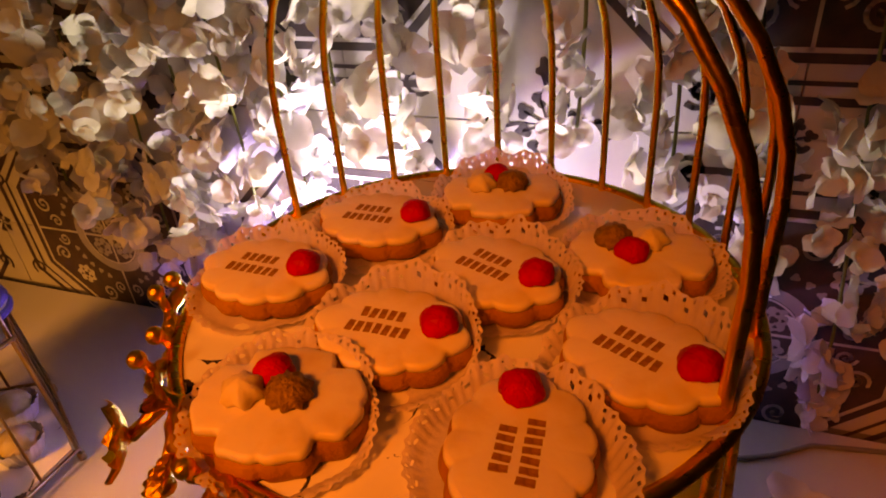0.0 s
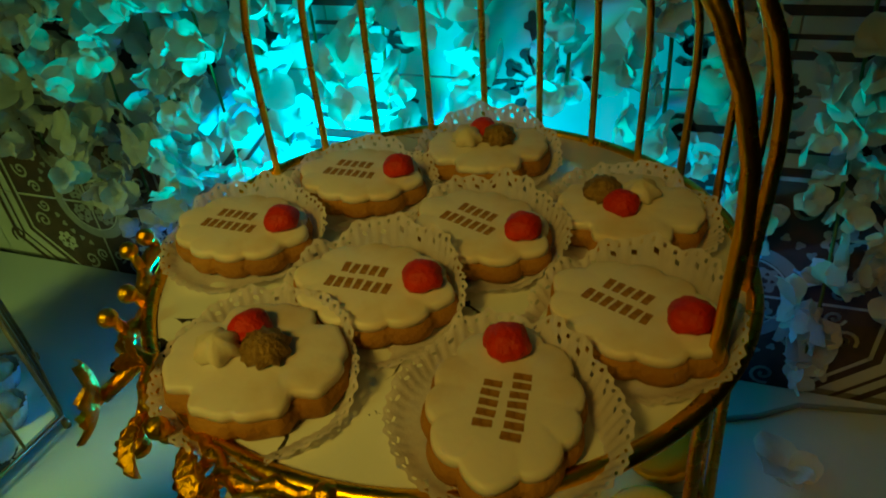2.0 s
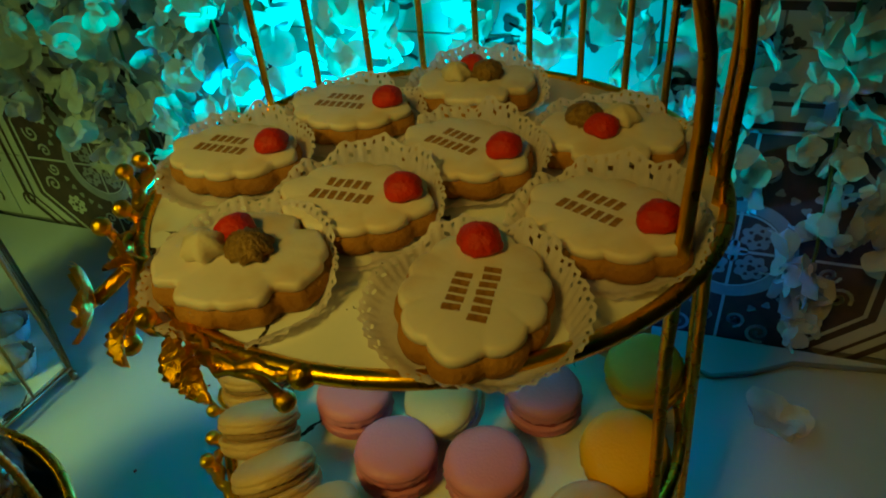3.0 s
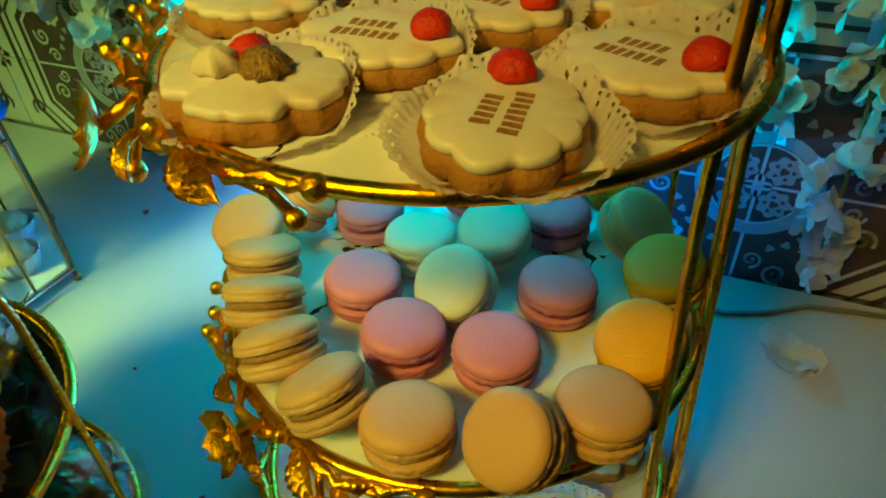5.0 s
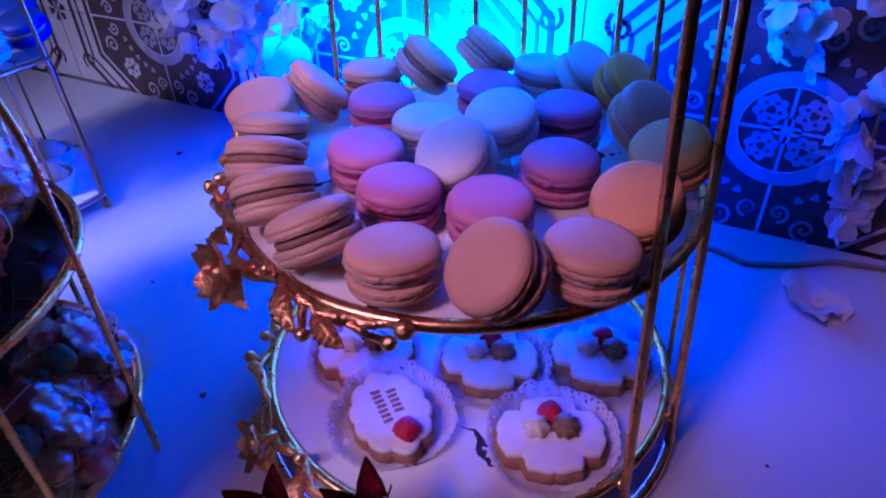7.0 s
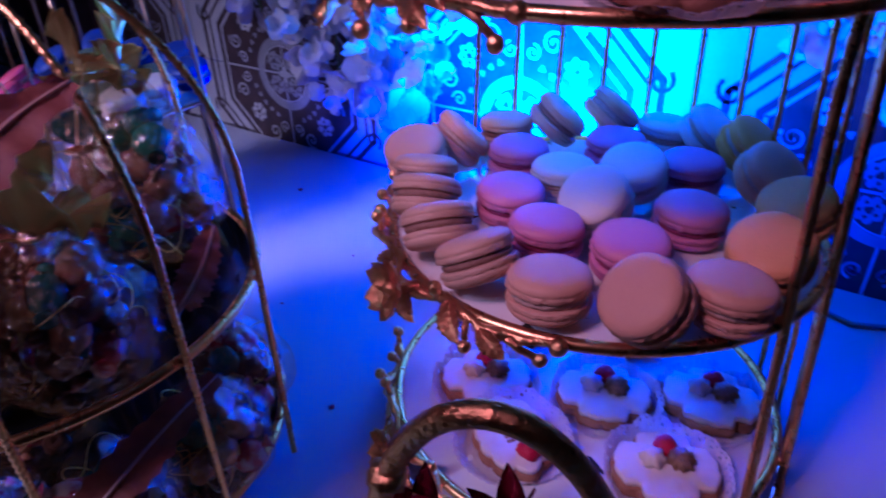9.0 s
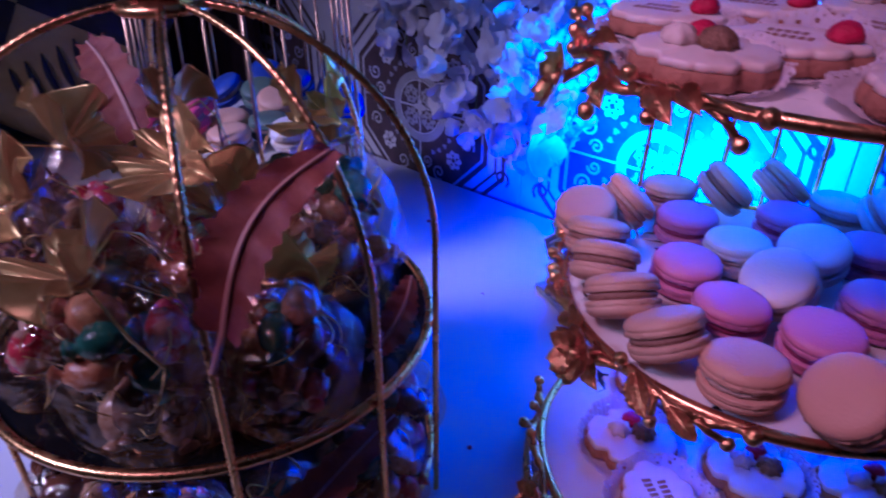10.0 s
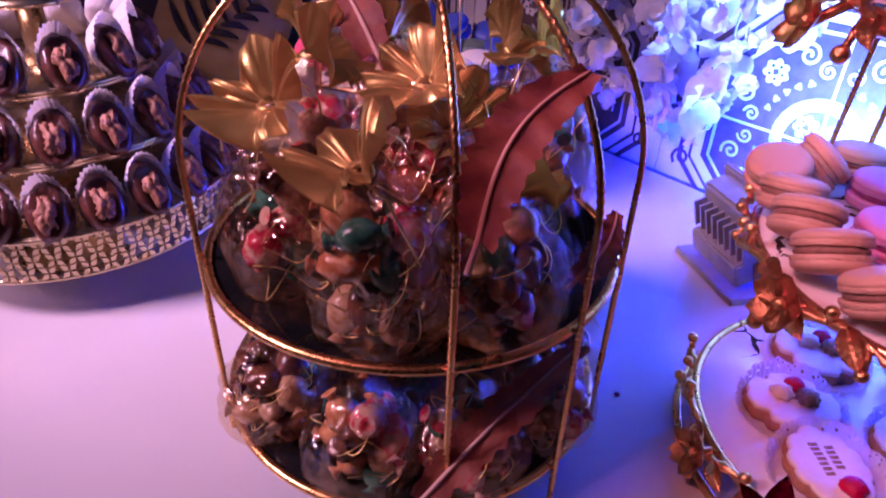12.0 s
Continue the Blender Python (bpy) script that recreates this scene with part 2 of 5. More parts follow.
def buffet_table():
    t = thing("buffet_table", "long white glossy buffet table set against the tiled wall", "table")
    bm = bmesh.new()
    add_box(bm, (-2.6, -0.95, TABLE - 0.04), (1.3, 0.0, TABLE), 0.004, Matrix.Translation((0, 0.63, 0)) @ Matrix.Rotation(WALL_A, 4, "Z"))
    part("tabletop", bm, TABLETOP, t, smooth=False)
    for x, y in ((-2.5, -0.87), (1.2, -0.87), (-2.5, -0.08), (1.2, -0.08)):
        bm = bmesh.new()
        add_box(bm, (x - 0.03, y - 0.03, 0), (x + 0.03, y + 0.03, TABLE - 0.04), 0.004, Matrix.Translation((0, 0.63, 0)) @ Matrix.Rotation(WALL_A, 4, "Z"))
        part("leg", bm, TABLETOP, t, smooth=False)


buffet_table()

# ---- three-tier stand ----
SC = Vector((-0.003, 0.311, 0))
TIERS = ((1.087, 0.134), (0.930, 0.135), (0.783, 0.140))


def rod_r(z):
    return 0.131 + max(0.0, 1.06 - z) * 0.062


def branch(z, r, parent, a0=174, a1=252, seed=0, flower_at=205, flower_out=0.022, flower_up=-0.008):
    """Cast twig along the rim with buds, ribbed leaves and one blossom."""
    rnd = random.Random(seed)
    bm = bmesh.new()
    n = 44
    pts = []
    for i in range(n + 1):
        a = radians(a0 + (a1 - a0) * i / n)
        rr = r + 0.0065 + 0.0035 * math.sin(i * 0.55 + seed) + 0.002 * rnd.uniform(-1, 1)
        zz = z - 0.001 + 0.0035 * math.sin(i * 0.37 + 1 + seed)
        if i > n - 9:
            zz += (i - n + 9) * 0.0004
        pts.append((SC.x + rr * math.cos(a), SC.y + rr * math.sin(a), zz))
    add_tube(bm, pts, lambda f: 0.0036 - 0.0009 * f * f + 0.0010 * math.sin(f * 61) * math.sin(f * 17) + 0.0006 * math.sin(f * 140), 10)
    add_ball(bm, pts[-1], 0.0050, 14, 10)
    twig = part("gilded_twig", bm, GOLD_CAST, parent)
    bm = bmesh.new()
    add_tube(bm, [pts[n - 6], Vector(pts[n - 4]) + Vector((0, 0, -0.006)), Vector(pts[n - 2]) + Vector((0, 0, -0.012))], 0.0022, 8)
    add_ball(bm, Vector(pts[n - 2]) + Vector((0, 0, -0.013)), 0.0042, 12, 9)
    part("bud", bm, GOLD_CAST, twig)
    for i, dz, out, rad in ((0, 0.010, 0.002, 0.0052), (4, 0.010, 0.005, 0.0050), (9, 0.010, 0.006, 0.0052), (6, -0.006, 0.006, 0.0046), (13, 0.014, 0.003, 0.0050), (23, -0.018, 0.010, 0.0058), (29, 0.009, 0.004, 0.005), (34, -0.012, 0.008, 0.0046)):
        p = Vector(pts[i])
        o = (p - Vector((SC.x, SC.y, p.z))).normalized()
        q = p + o * out + Vector((0, 0, dz)) + Vector((-o.y, o.x, 0)) * rnd.uniform(-0.006, 0.006)
        bm = bmesh.new()
        add_tube(bm, [p, p.lerp(q, 0.5) + Vector((0, 0, 0.002)), q], lambda f: 0.0026 - 0.0007 * f, 8)
        add_ball(bm, q, rad * 0.85, 14, 10)
        part("bud", bm, GOLD_CAST, twig)
    # ribbed leaves: along the twig, how far each leans out and down
    for i, lean, drop, size in ((18, 0.1, 0.25, 1.0), (25, 0.5, -0.45, 0.9), (31, 0.35, -0.75, 1.0), (36, 0.2, -0.35, 0.8)):
        p = Vector(pts[i])
        o = (p - Vector((SC.x, SC.y, p.z))).normalized()
        along = (Vector(pts[i + 2]) - Vector(pts[i - 2])).normalized()
        d = (along + o * lean + Vector((0, 0, drop))).normalized()
        face = (o * 0.7 + Vector((0, 0, 0.7))).normalized()
        side = d.cross(face).normalized()
        up = side.cross(d)
        bm = bmesh.new()
        rows = []
        for k in range(25):
            f = k / 24
            w = size * 0.0068 * math.sin(math.pi * min(1, f * 0.93 + 0.05)) ** 0.75 * (1 + 0.08 * math.sin(f * 44))
            c = p + d * size * 0.026 * f + up * (0.003 + 0.005 * math.sin(f * 2.8))
            rows.append([c + side * w * q + up * (0.0030 * abs(q) ** 1.5 + 0.0007 * math.sin(38 * (f - 0.22 * abs(q))) * min(1, abs(q) * 3) - 0.0008 * (q == 0)) for q in (-1, -0.75, -0.5, -0.25, 0, 0.25, 0.5, 0.75, 1)])
        add_grid(bm, rows, closed=False)
        bmesh.ops.solidify(bm, geom=list(bm.faces), thickness=0.0012)
        part("leaf", bm, GOLD_CAST, twig)
    # blossom
    a = radians(flower_at)
    c = Vector((SC.x + (r + flower_out) * math.cos(a), SC.y + (r + flower_out) * math.sin(a), z + flower_up))
    o = Vector((math.cos(a), math.sin(a), 0.35)).normalized()
    s1 = o.cross(Vector((0, 0, 1))).normalized()
    s2 = s1.cross(o)
    bm = bmesh.new()
    add_tube(bm, [Vector((SC.x + (r + 0.006) * math.cos(a), SC.y + (r + 0.006) * math.sin(a), z)), c], 0.0032, 7)
    add_ball(bm, c + o * 0.003, 0.0042)
    bl = part("blossom", bm, GOLD_CAST, twig)
    for k in range(5):
        t = 2 * math.pi * k / 5 + 0.3
        d = (s1 * math.cos(t) + s2 * math.sin(t))
        e = o.cross(d)
        bm = bmesh.new()
        rows = []
        for j in range(6):
            f = j / 5
            w = 0.0085 * math.sin(math.pi * (0.12 + 0.8 * f)) ** 0.7
            cc = c + d * (0.002 + 0.0155 * f) + o * (0.006 * f * f + 0.001)
            rows.append([cc + e * w * s + o * 0.003 * s * s for s in (-1, -0.5, 0, 0.5, 1)])
        add_grid(bm, rows, closed=False)
        bmesh.ops.solidify(bm, geom=list(bm.faces), thickness=0.001)
        part("petal", bm, GOLD_CAST, twig)
    return twig


def cake_stand():
    st = thing("cake_stand", "three-tier gilded birdcage cake stand with marble plates and cast twigs", "cake stand")
    for i, (z, r) in enumerate(TIERS):
        bm = bmesh.new()
        add_lathe(bm, [(0, z - 0.006), (r - 0.004, z - 0.006), (r - 0.0015, z - 0.004), (r - 0.0015, z - 0.001), (r - 0.003, z), (0, z)], 96)
        plate = part("plate", bm, MARBLE, st, "white marble plate with dark veins")
        plate.location = (SC.x, SC.y, 0)
        bm = bmesh.new()
        add_tube(bm, arc(SC, r + 0.001, 0, 357, 119, z - 0.001), 0.0036, 8, closed=True)
        part("rim", bm, GOLD, plate).matrix_basis = Matrix.Translation((-SC.x, -SC.y, 0))
        branch(z, r, st, 174, (252, 264, 258)[i], i, (207, 226, 218)[i], (0.023, 0.020, 0.018)[i], (-0.010, 0.003, 0.0)[i])
    apex = Vector((SC.x, SC.y, 1.275))

    def rod(ang, rad):
        a = radians(ang)
        pts = [(rod_r(z), z) for z in np.linspace(TABLE + 0.004, 1.15, 9)]
        r0 = rod_r(1.15)
        for k in range(1, 10):
            t = math.pi / 2 * k / 9
            pts.append((max(0.012, r0 * math.cos(t)), 1.15 + 0.122 * math.sin(t)))
        bm = bmesh.new()
        add_tube(bm, [(SC.x + r * math.cos(a), SC.y + r * math.sin(a), z) for r, z in pts], rad, 8)
        part("rod", bm, GOLD, st)

    for ang in (137, 122, 107, 92, 77, 62, 47, 33, 19, 5, -9):
        rod(ang, 0.0021)
    rod(-20, 0.0030)
    rod(-46, 0.0030)
    bm = bmesh.new()
    add_lathe(bm, [(0, 0.0), (0.016, 0.001), (0.017, 0.005), (0.008, 0.01), (0.005, 0.018), (0.009, 0.024), (0.006, 0.031), (0, 0.033)], 24, Matrix.Translation(apex - Vector((0, 0, 0.006))))
    part("finial", bm, GOLD, st)
    bm = bmesh.new()
    add_tube(bm, arc(SC, rod_r(TABLE + 0.004), 0, 357, 119, TABLE + 0.004), 0.0036, 8, closed=True)
    part("base_ring", bm, GOLD, st)
    for z, r in TIERS:
        for ang in (-46, -20, 137, 62):
            a = radians(ang)
            bm = bmesh.new()
            add_tube(bm, [(SC.x + q * math.cos(a), SC.y + q * math.sin(a), z - 0.002) for q in (r, rod_r(z))], 0.003, 7)
            part("bracket", bm, GOLD, st)


cake_stand()


# ---- cookies ----
def cookie_outline(kind, n=120):
    out = []
    for i in range(n):
        t = 2 * math.pi * i / n
        if kind == "plaque":
            a, b = 0.0335, 0.0255
            r = a * b / math.sqrt((b * math.cos(t)) ** 2 + (a * math.sin(t)) ** 2)
            f = 0.93 + 0.10 * abs(math.cos(5 * t)) ** 0.7
            f += 0.05 * math.exp(-((math.remainder(t, math.pi)) / 0.16) ** 2)
        else:
            a, b = 0.0345, 0.029
            r = a * b / math.sqrt((b * math.cos(t)) ** 2 + (a * math.sin(t)) ** 2)
            d = math.remainder(t - math.pi / 4, math.pi / 2)
            f = 0.97 + 0.02 * math.cos(4 * t) - 0.10 * math.exp(-(d / 0.11) ** 2) + 0.035 * math.exp(-((abs(d) - 0.25) / 0.08) ** 2)
            f -= 0.045 * math.exp(-(math.remainder(t, math.pi / 2) / 0.07) ** 2)
        out.append((r * f * math.cos(t), r * f * math.sin(t)))
    return out


def slab(kind, prof, notch=0.0):
    """prof: (grow in metres, z); notch: how much deeper the icing is cut at its four corners"""
    base = cookie_outline(kind)
    if notch:
        cut = lambda t: 1 - notch * math.exp(-(math.remainder(t - math.pi / 4, math.pi / 2) / 0.12) ** 2)
        base = [(x * cut(math.atan2(y / 0.029, x / 0.0345)), y * cut(math.atan2(y / 0.029, x / 0.0345))) for x, y in base]
    rings = []
    for g, z in prof:
        ring = []
        for x, y in base:
            d = math.hypot(x, y)
            k = (d + g) / d
            ring.append((x * k, y * k, z))
        rings.append(ring)
    bm = bmesh.new()
    for g in (0.35, 0.7):
        rings.append([(x * (1 - g), y * (1 - g), prof[-1][1] + 0.0004 * (1 + g)) for x, y, _ in rings[-1]] if g == 0.35 else [(x * 0.45, y * 0.45, prof[-1][1] + 0.0007) for x, y, _ in rings[-1]])
    add_grid(bm, rings, True, True, True)
    return bm


def doily_mesh(seed, lift=1.0, gap=0.0):
    """Pleated paper cup with a pierced lace edge."""
    rnd = random.Random(seed)
    n, bm = 216, bmesh.new()
    rows = []
    prof = ((0.0, 0.0), (0.022, 0.0), (0.0315, 0.0003), (0.0345, 0.0016), (0.0362, 0.0056), (0.0375, 0.0100), (0.0385, 0.0130), (0.0393, 0.0152), (0.0402, 0.0172), (0.0411, 0.0190), (0.0419, 0.0203))
    for k, (r, z) in enumerate(prof):
        ring = []
        for i in range(n):
            t = 2 * math.pi * i / n
            w = max(0, (r - 0.028) / 0.016)
            back = 0.5 + 0.5 * math.cos(t - math.pi / 2 + gap)
            flut = math.cos(54 * t) * 0.0006 * w
            edge = 0.0009 * abs(math.cos(18 * t)) if k == len(prof) - 1 else 0
            rr = max(1e-4, r + flut + edge + 0.0015 * w * math.sin(3 * t + seed)) * (1.0 - 0.06 * w * back)
            crimp = noise.noise((math.cos(t) * 4.5, math.sin(t) * 4.5, seed * 3.7))
            rr *= 1 + 0.035 * w * crimp
            zz = z * lift * (0.17 + 0.83 * back ** 1.3) * (1 + 0.4 * crimp) + w * 0.0014 * math.sin(7 * t + seed * 2)
            ring.append((rr * math.cos(t) * 1.0, rr * math.sin(t) * 0.9, zz + 0.0006))
        rows.append([bm.verts.new(p) for p in ring])
    for k, (a, b) in enumerate(zip(rows, rows[1:])):
        for i in range(n):
            j = (i + 1) % n
            if k == 8 and i % 4 == 0:
                continue
            if k == 6 and i % 8 in (2, 3):
                continue
            bm.faces.new((a[i], a[j], b[j], b[i]))
    return bm


def rosette(bm, c, r, lumps=5, seed=0, fine=0.22):
    """A piped icing blob: ridged dome with a turned tip."""
    rnd = random.Random(seed)
    rings = []
    for k, (rr, zz) in enumerate(((0.62, 0.0), (0.95, 0.18), (1.0, 0.42), (0.86, 0.72), (0.6, 0.98), (0.3, 1.12), (0.06, 1.18))):
        ring = []
        for i in range(24):
            t = 2 * math.pi * i / 24
            f = 1 + fine * 0.5 * math.cos(lumps * t + k * 0.7) + 0.06 * rnd.uniform(-1, 1) * (fine > 0.1)
            ring.append(Vector(c) + Vector((r * rr * f * math.cos(t), r * rr * f * math.sin(t), r * zz)))
        rings.append(ring)
    return add_grid(bm, rings, True, True, True)


MESHES = {}
for kind in ("plaque", "rosette"):
    MESHES[kind + "_biscuit"] = mesh_of(slab(kind, ((-0.0025, 0.0012), (0.0005, 0.0022), (0.0014, 0.0055), (0.0008, 0.0092), (-0.001, 0.0105))), "biscuit", BISCUIT)
    MESHES[kind + "_fondant"] = mesh_of(slab(kind, ((-0.0014, 0.0100), (-0.0003, 0.0106), (-0.0003, 0.0128), (-0.0010, 0.0139), (-0.0024, 0.0144)), 0.085 if kind == "rosette" else 0.0), "fondant", FONDANT)
MESHES["doily"] = [mesh_of(doily_mesh(s, lift), "paper_cup", PAPER) for s, lift in ((1, 0.9), (2, 0.75), (3, 0.95))]


def bar_mesh(w, h):
    bm = bmesh.new()
    add_box(bm, (-w / 2, -h / 2, -0.0003), (w / 2, h / 2, 0.0003), 0.0002)
    return mesh_of(bm, "stamped_bar", PRINT, False)


BAR = bar_mesh(0.0033, 0.0066)


def cookie(x, y, z, ang, kind, seed=0, tilt=(0, 0), ball=True, group="", paper_turn=None, balls_at=None):
    lab = "white fondant plaque cookie with red icing ball in lace paper" if kind == "plaque" else "white fondant cookie with three icing balls in lace paper"
    c = thing("cookie", lab, "cookie", group, pose(x, y, z, tilt[0], tilt[1], ang))
    rnd = random.Random(seed)
    part("paper_cup", MESHES["doily"][seed % 3], None, c, "white lace paper cup", pose(0, 0, 0, 0, 0, (paper_turn if paper_turn is not None else rnd.uniform(-20, 20)) - ang))
    part("biscuit", MESHES[kind + "_biscuit"], None, c)
    part("fondant", MESHES[kind + "_fondant"], None, c)
    top = 0.0148
    if kind == "plaque":
        for count, x0, y0 in ((5, -0.005, 0.0050), (7, -0.004, -0.0044)):
            for k in range(count):
                part("stamped_bar", BAR, None, c, m=pose(x0 + (k - (count - 1) / 2) * 0.0042, y0 + rnd.uniform(-0.0003, 0.0003), top + 0.0001, 0, 0, rnd.uniform(-5, 5)))
        bm = bmesh.new()
        rosette(bm, (0.0215, 0.0035, top - 0.0006), 0.0086, 4, seed, 0.14)
        part("icing_ball", bm, RED, c, "red icing ball")
    else:
        bx, by = balls_at or (0.0, 0.006)
        for (dx, dy), mat, r, l, lab2 in (((-0.009, -0.004), ICING, 0.0082, 6, "white piped icing"), ((0.0, 0.0065), RED, 0.0082, 3, "red icing ball"), ((0.0085, -0.004), GOLD_ICING, 0.0088, 9, "gold-dusted icing ball")):
            bm = bmesh.new()
            rosette(bm, (bx + dx, by + dy, top - 0.0006), r, l, seed + l, 0.14 if mat is RED else 0.34)
            part("icing_ball", bm, mat, c, lab2)
    return c


Z1 = TIERS[0][0] + 0.0006
G1 = "cookies on the top tier"
for i, (x, y, ang, kind, tilt, ball) in enumerate((
        (0.013, 0.203, 74, "plaque", (4, 0), None), (-0.075, 0.232, -6, "rosette", (3, 2), (-0.004, 0.004)), (-0.034, 0.271, -20, "plaque", (3, 0), None),
        (-0.100, 0.324, -22, "plaque", (2, 0), None), (-0.046, 0.368, -22, "plaque", (2, 0), None), (0.024, 0.390, -4, "rosette", (2, 0), (-0.002, 0.005)),
        (0.014, 0.309, -42, "plaque", (3, 0), None), (0.084, 0.315, 168, "rosette", (-3, 0), (0.004, -0.002)), (0.067, 0.243, -48, "plaque", (3, -3), None))):
    cookie(x, y, Z1, ang, kind, i, tilt, group=G1, balls_at=ball, paper_turn=(-50, -40, -30, -25, -5, -10, -40, -25, -40)[i])
Z3 = TIERS[2][0] + 0.0006
for i, (x, y, ang, kind) in enumerate(((-0.073, 0.29, 10, "rosette"), (0.015, 0.29, 0, "rosette"), (0.091, 0.30, -10, "rosette"), (-0.045, 0.236, -60, "plaque"), (0.056, 0.228, 5, "rosette"),
                                       (-0.06, 0.365, 0, "rosette"), (0.03, 0.37, 30, "plaque"))):
    cookie(x, y, Z3, ang, kind, i + 20, (2, 0), group="cookies on the bottom tier")


# ---- macarons ----
def shell_profile(flip):
    p = [(0.0, 0.0022), (0.0195, 0.0022), (0.0210, 0.0026), (0.0221, 0.0032), (0.0216, 0.0038), (0.0224, 0.0044), (0.0217, 0.0050), (0.0220, 0.0055), (0.0211, 0.0059), (0.0218, 0.0066), (0.0218, 0.0082), (0.0205, 0.0103), (0.0178, 0.0120), (0.0130, 0.0131), (0.0070, 0.0137), (0.0, 0.0139)]
    return p


def shell_mesh(mat, seed, sgn):
    rnd = random.Random(seed)
    bm, segs, rings = bmesh.new(), 84, []
    for k, (r, z) in enumerate(shell_profile(0)):
        ring = []
        for i in range(segs):
            t = 2 * math.pi * i / segs
            rr, zo = max(r, 1e-5), z
            if 2 <= k <= 8:
                rr *= 1 + 0.05 * noise.noise((math.cos(t) * 13, math.sin(t) * 13, k * 0.8 + seed)) + 0.014 * rnd.uniform(-1, 1)
                zo += 0.0007 * noise.noise((math.cos(t) * 5, math.sin(t) * 5, seed + 9.0))
            elif k > 8:
                rr *= 1 + 0.012 * noise.noise((math.cos(t) * 1.5, math.sin(t) * 1.5, seed))
            ring.append((rr * math.cos(t), rr * math.sin(t), sgn * zo))
        rings.append(ring)
    add_grid(bm, rings, True, True, True)
    return mesh_of(bm, "shell", mat)


SHELLS = {c: [(shell_mesh(m, s, 1), shell_mesh(m, s + 50, -1)) for s in range(3)] for c, m in MAC.items()}


def fill_mesh(mat):
    bm = bmesh.new()
    rnd = random.Random(4)
    rings = [[((r + 0.0006 * rnd.uniform(-1, 1)) * math.cos(2 * math.pi * i / 40), (r + 0.0006 * rnd.uniform(-1, 1)) * math.sin(2 * math.pi * i / 40), z) for i in range(40)] for r, z in ((0.017, -0.0027), (0.0198, -0.0014), (0.0201, 0.0), (0.0198, 0.0014), (0.017, 0.0027))]
    add_grid(bm, rings, True, True, True)
    return mesh_of(bm, "filling", mat)


FILLS = {"pink": fill_mesh(FILL["pink"]), "cream": fill_mesh(CREAM), "choc": fill_mesh(CHOC)}
WORD = {"pink": "pink", "white": "white", "peach": "peach", "beige": "beige", "yellow": "yellow", "blue": "dark blue", "green": "grey-green", "coral": "coral pink"}


def macaron(x, y, z, colour, axis=(0, 0, 1), seed=0, group="", spin=0, fill=None, where="on a marble plate"):
    q = Vector(axis).normalized().to_track_quat("Z", "Y").to_matrix().to_4x4()
    m = Matrix.Translation((x, y, z)) @ q @ Matrix.Rotation(seed * 1.9 + spin, 4, "Z")
    c = thing("macaron", "%s macaron %s %s" % (WORD[colour], "lying flat" if Vector(axis).normalized().z > 0.93 else "leaning aside", where), "macaron", group, m)
    top, bottom = SHELLS[colour][seed % 3]
    part("shell", top, None, c)
    part("shell", bottom, None, c)
    part("filling", FILLS[fill or ("pink" if colour == "pink" else "cream")], None, c)
    return c


Z2 = TIERS[1][0] + 0.0001
FLAT = Z2 + 0.0139
G2 = "macarons on the middle tier"
for i, (x, y, dz, colour, axis) in enumerate((
        (-0.064, 0.366, 0.0, "pink", (0, 0, 1)), (-0.060, 0.296, 0.0, "pink", (0.03, -0.05, 1)), (-0.033, 0.252, 0.002, "pink", (0.05, 0.02, 1)), (0.015, 0.242, 0.001, "pink", (0.0, -0.08, 1)),
        (0.051, 0.290, 0.0, "pink", (0.02, -0.03, 1)), (0.057, 0.36, 0.0, "pink", (0, 0, 1)), (0.006, 0.393, 0.0, "pink", (0.02, 0, 1)),
        (-0.029, 0.334, 0.001, "white", (-0.02, 0.02, 1)), (-0.006, 0.284, 0.010, "white", (-0.38, -0.45, 0.8)), (0.017, 0.334, 0.008, "white", (-0.15, -0.3, 1)),
        (-0.026, 0.195, 0.003, "peach", (-0.04, 0.10, 1)), (0.021, 0.184, 0.010, "peach", (-0.62, -0.5, 0.8)), (0.062, 0.203, 0.004, "peach", (0.05, 0.04, 1)),
        (0.086, 0.240, 0.010, "yellow", (-0.25, -0.4, 0.9)), (0.111, 0.297, 0.008, "yellow", (-0.30, -0.2, 0.9)), (0.103, 0.340, 0.010, "peach", (0.45, -0.40, 0.75)),
        (0.097, 0.389, 0.010, "yellow", (0.55, -0.3, 0.75)), (0.073, 0.410, 0.010, "white", (0.6, -0.2, 0.75)), (0.043, 0.424, 0.002, "white", (0.1, 0.05, 1)),
        (0.001, 0.436, 0.013, "peach", (0.62, 0.2, 0.75)), (-0.040, 0.414, 0.013, "beige", (0.62, 0.15, 0.75)), (-0.080, 0.415, 0.001, "beige", (0, 0.1, 1)),
        (-0.109, 0.367, 0.011, "peach", (0.6, 0.3, 0.7)), (-0.134, 0.336, 0.011, "peach", (-0.1, -0.3, 1)), (-0.121, 0.312, 0.006, "beige", (0.0, 0.35, 0.9)),
        (-0.110, 0.271, 0.010, "beige", (-0.02, 0.55, 0.8)), (-0.094, 0.238, 0.009, "beige", (-0.25, 0.5, 0.8)), (-0.066, 0.210, 0.008, "beige", (-0.38, 0.35, 0.85)))):
    macaron(x, y, FLAT + dz, colour, axis, i, G2, fill="choc" if colour == "beige" else None)


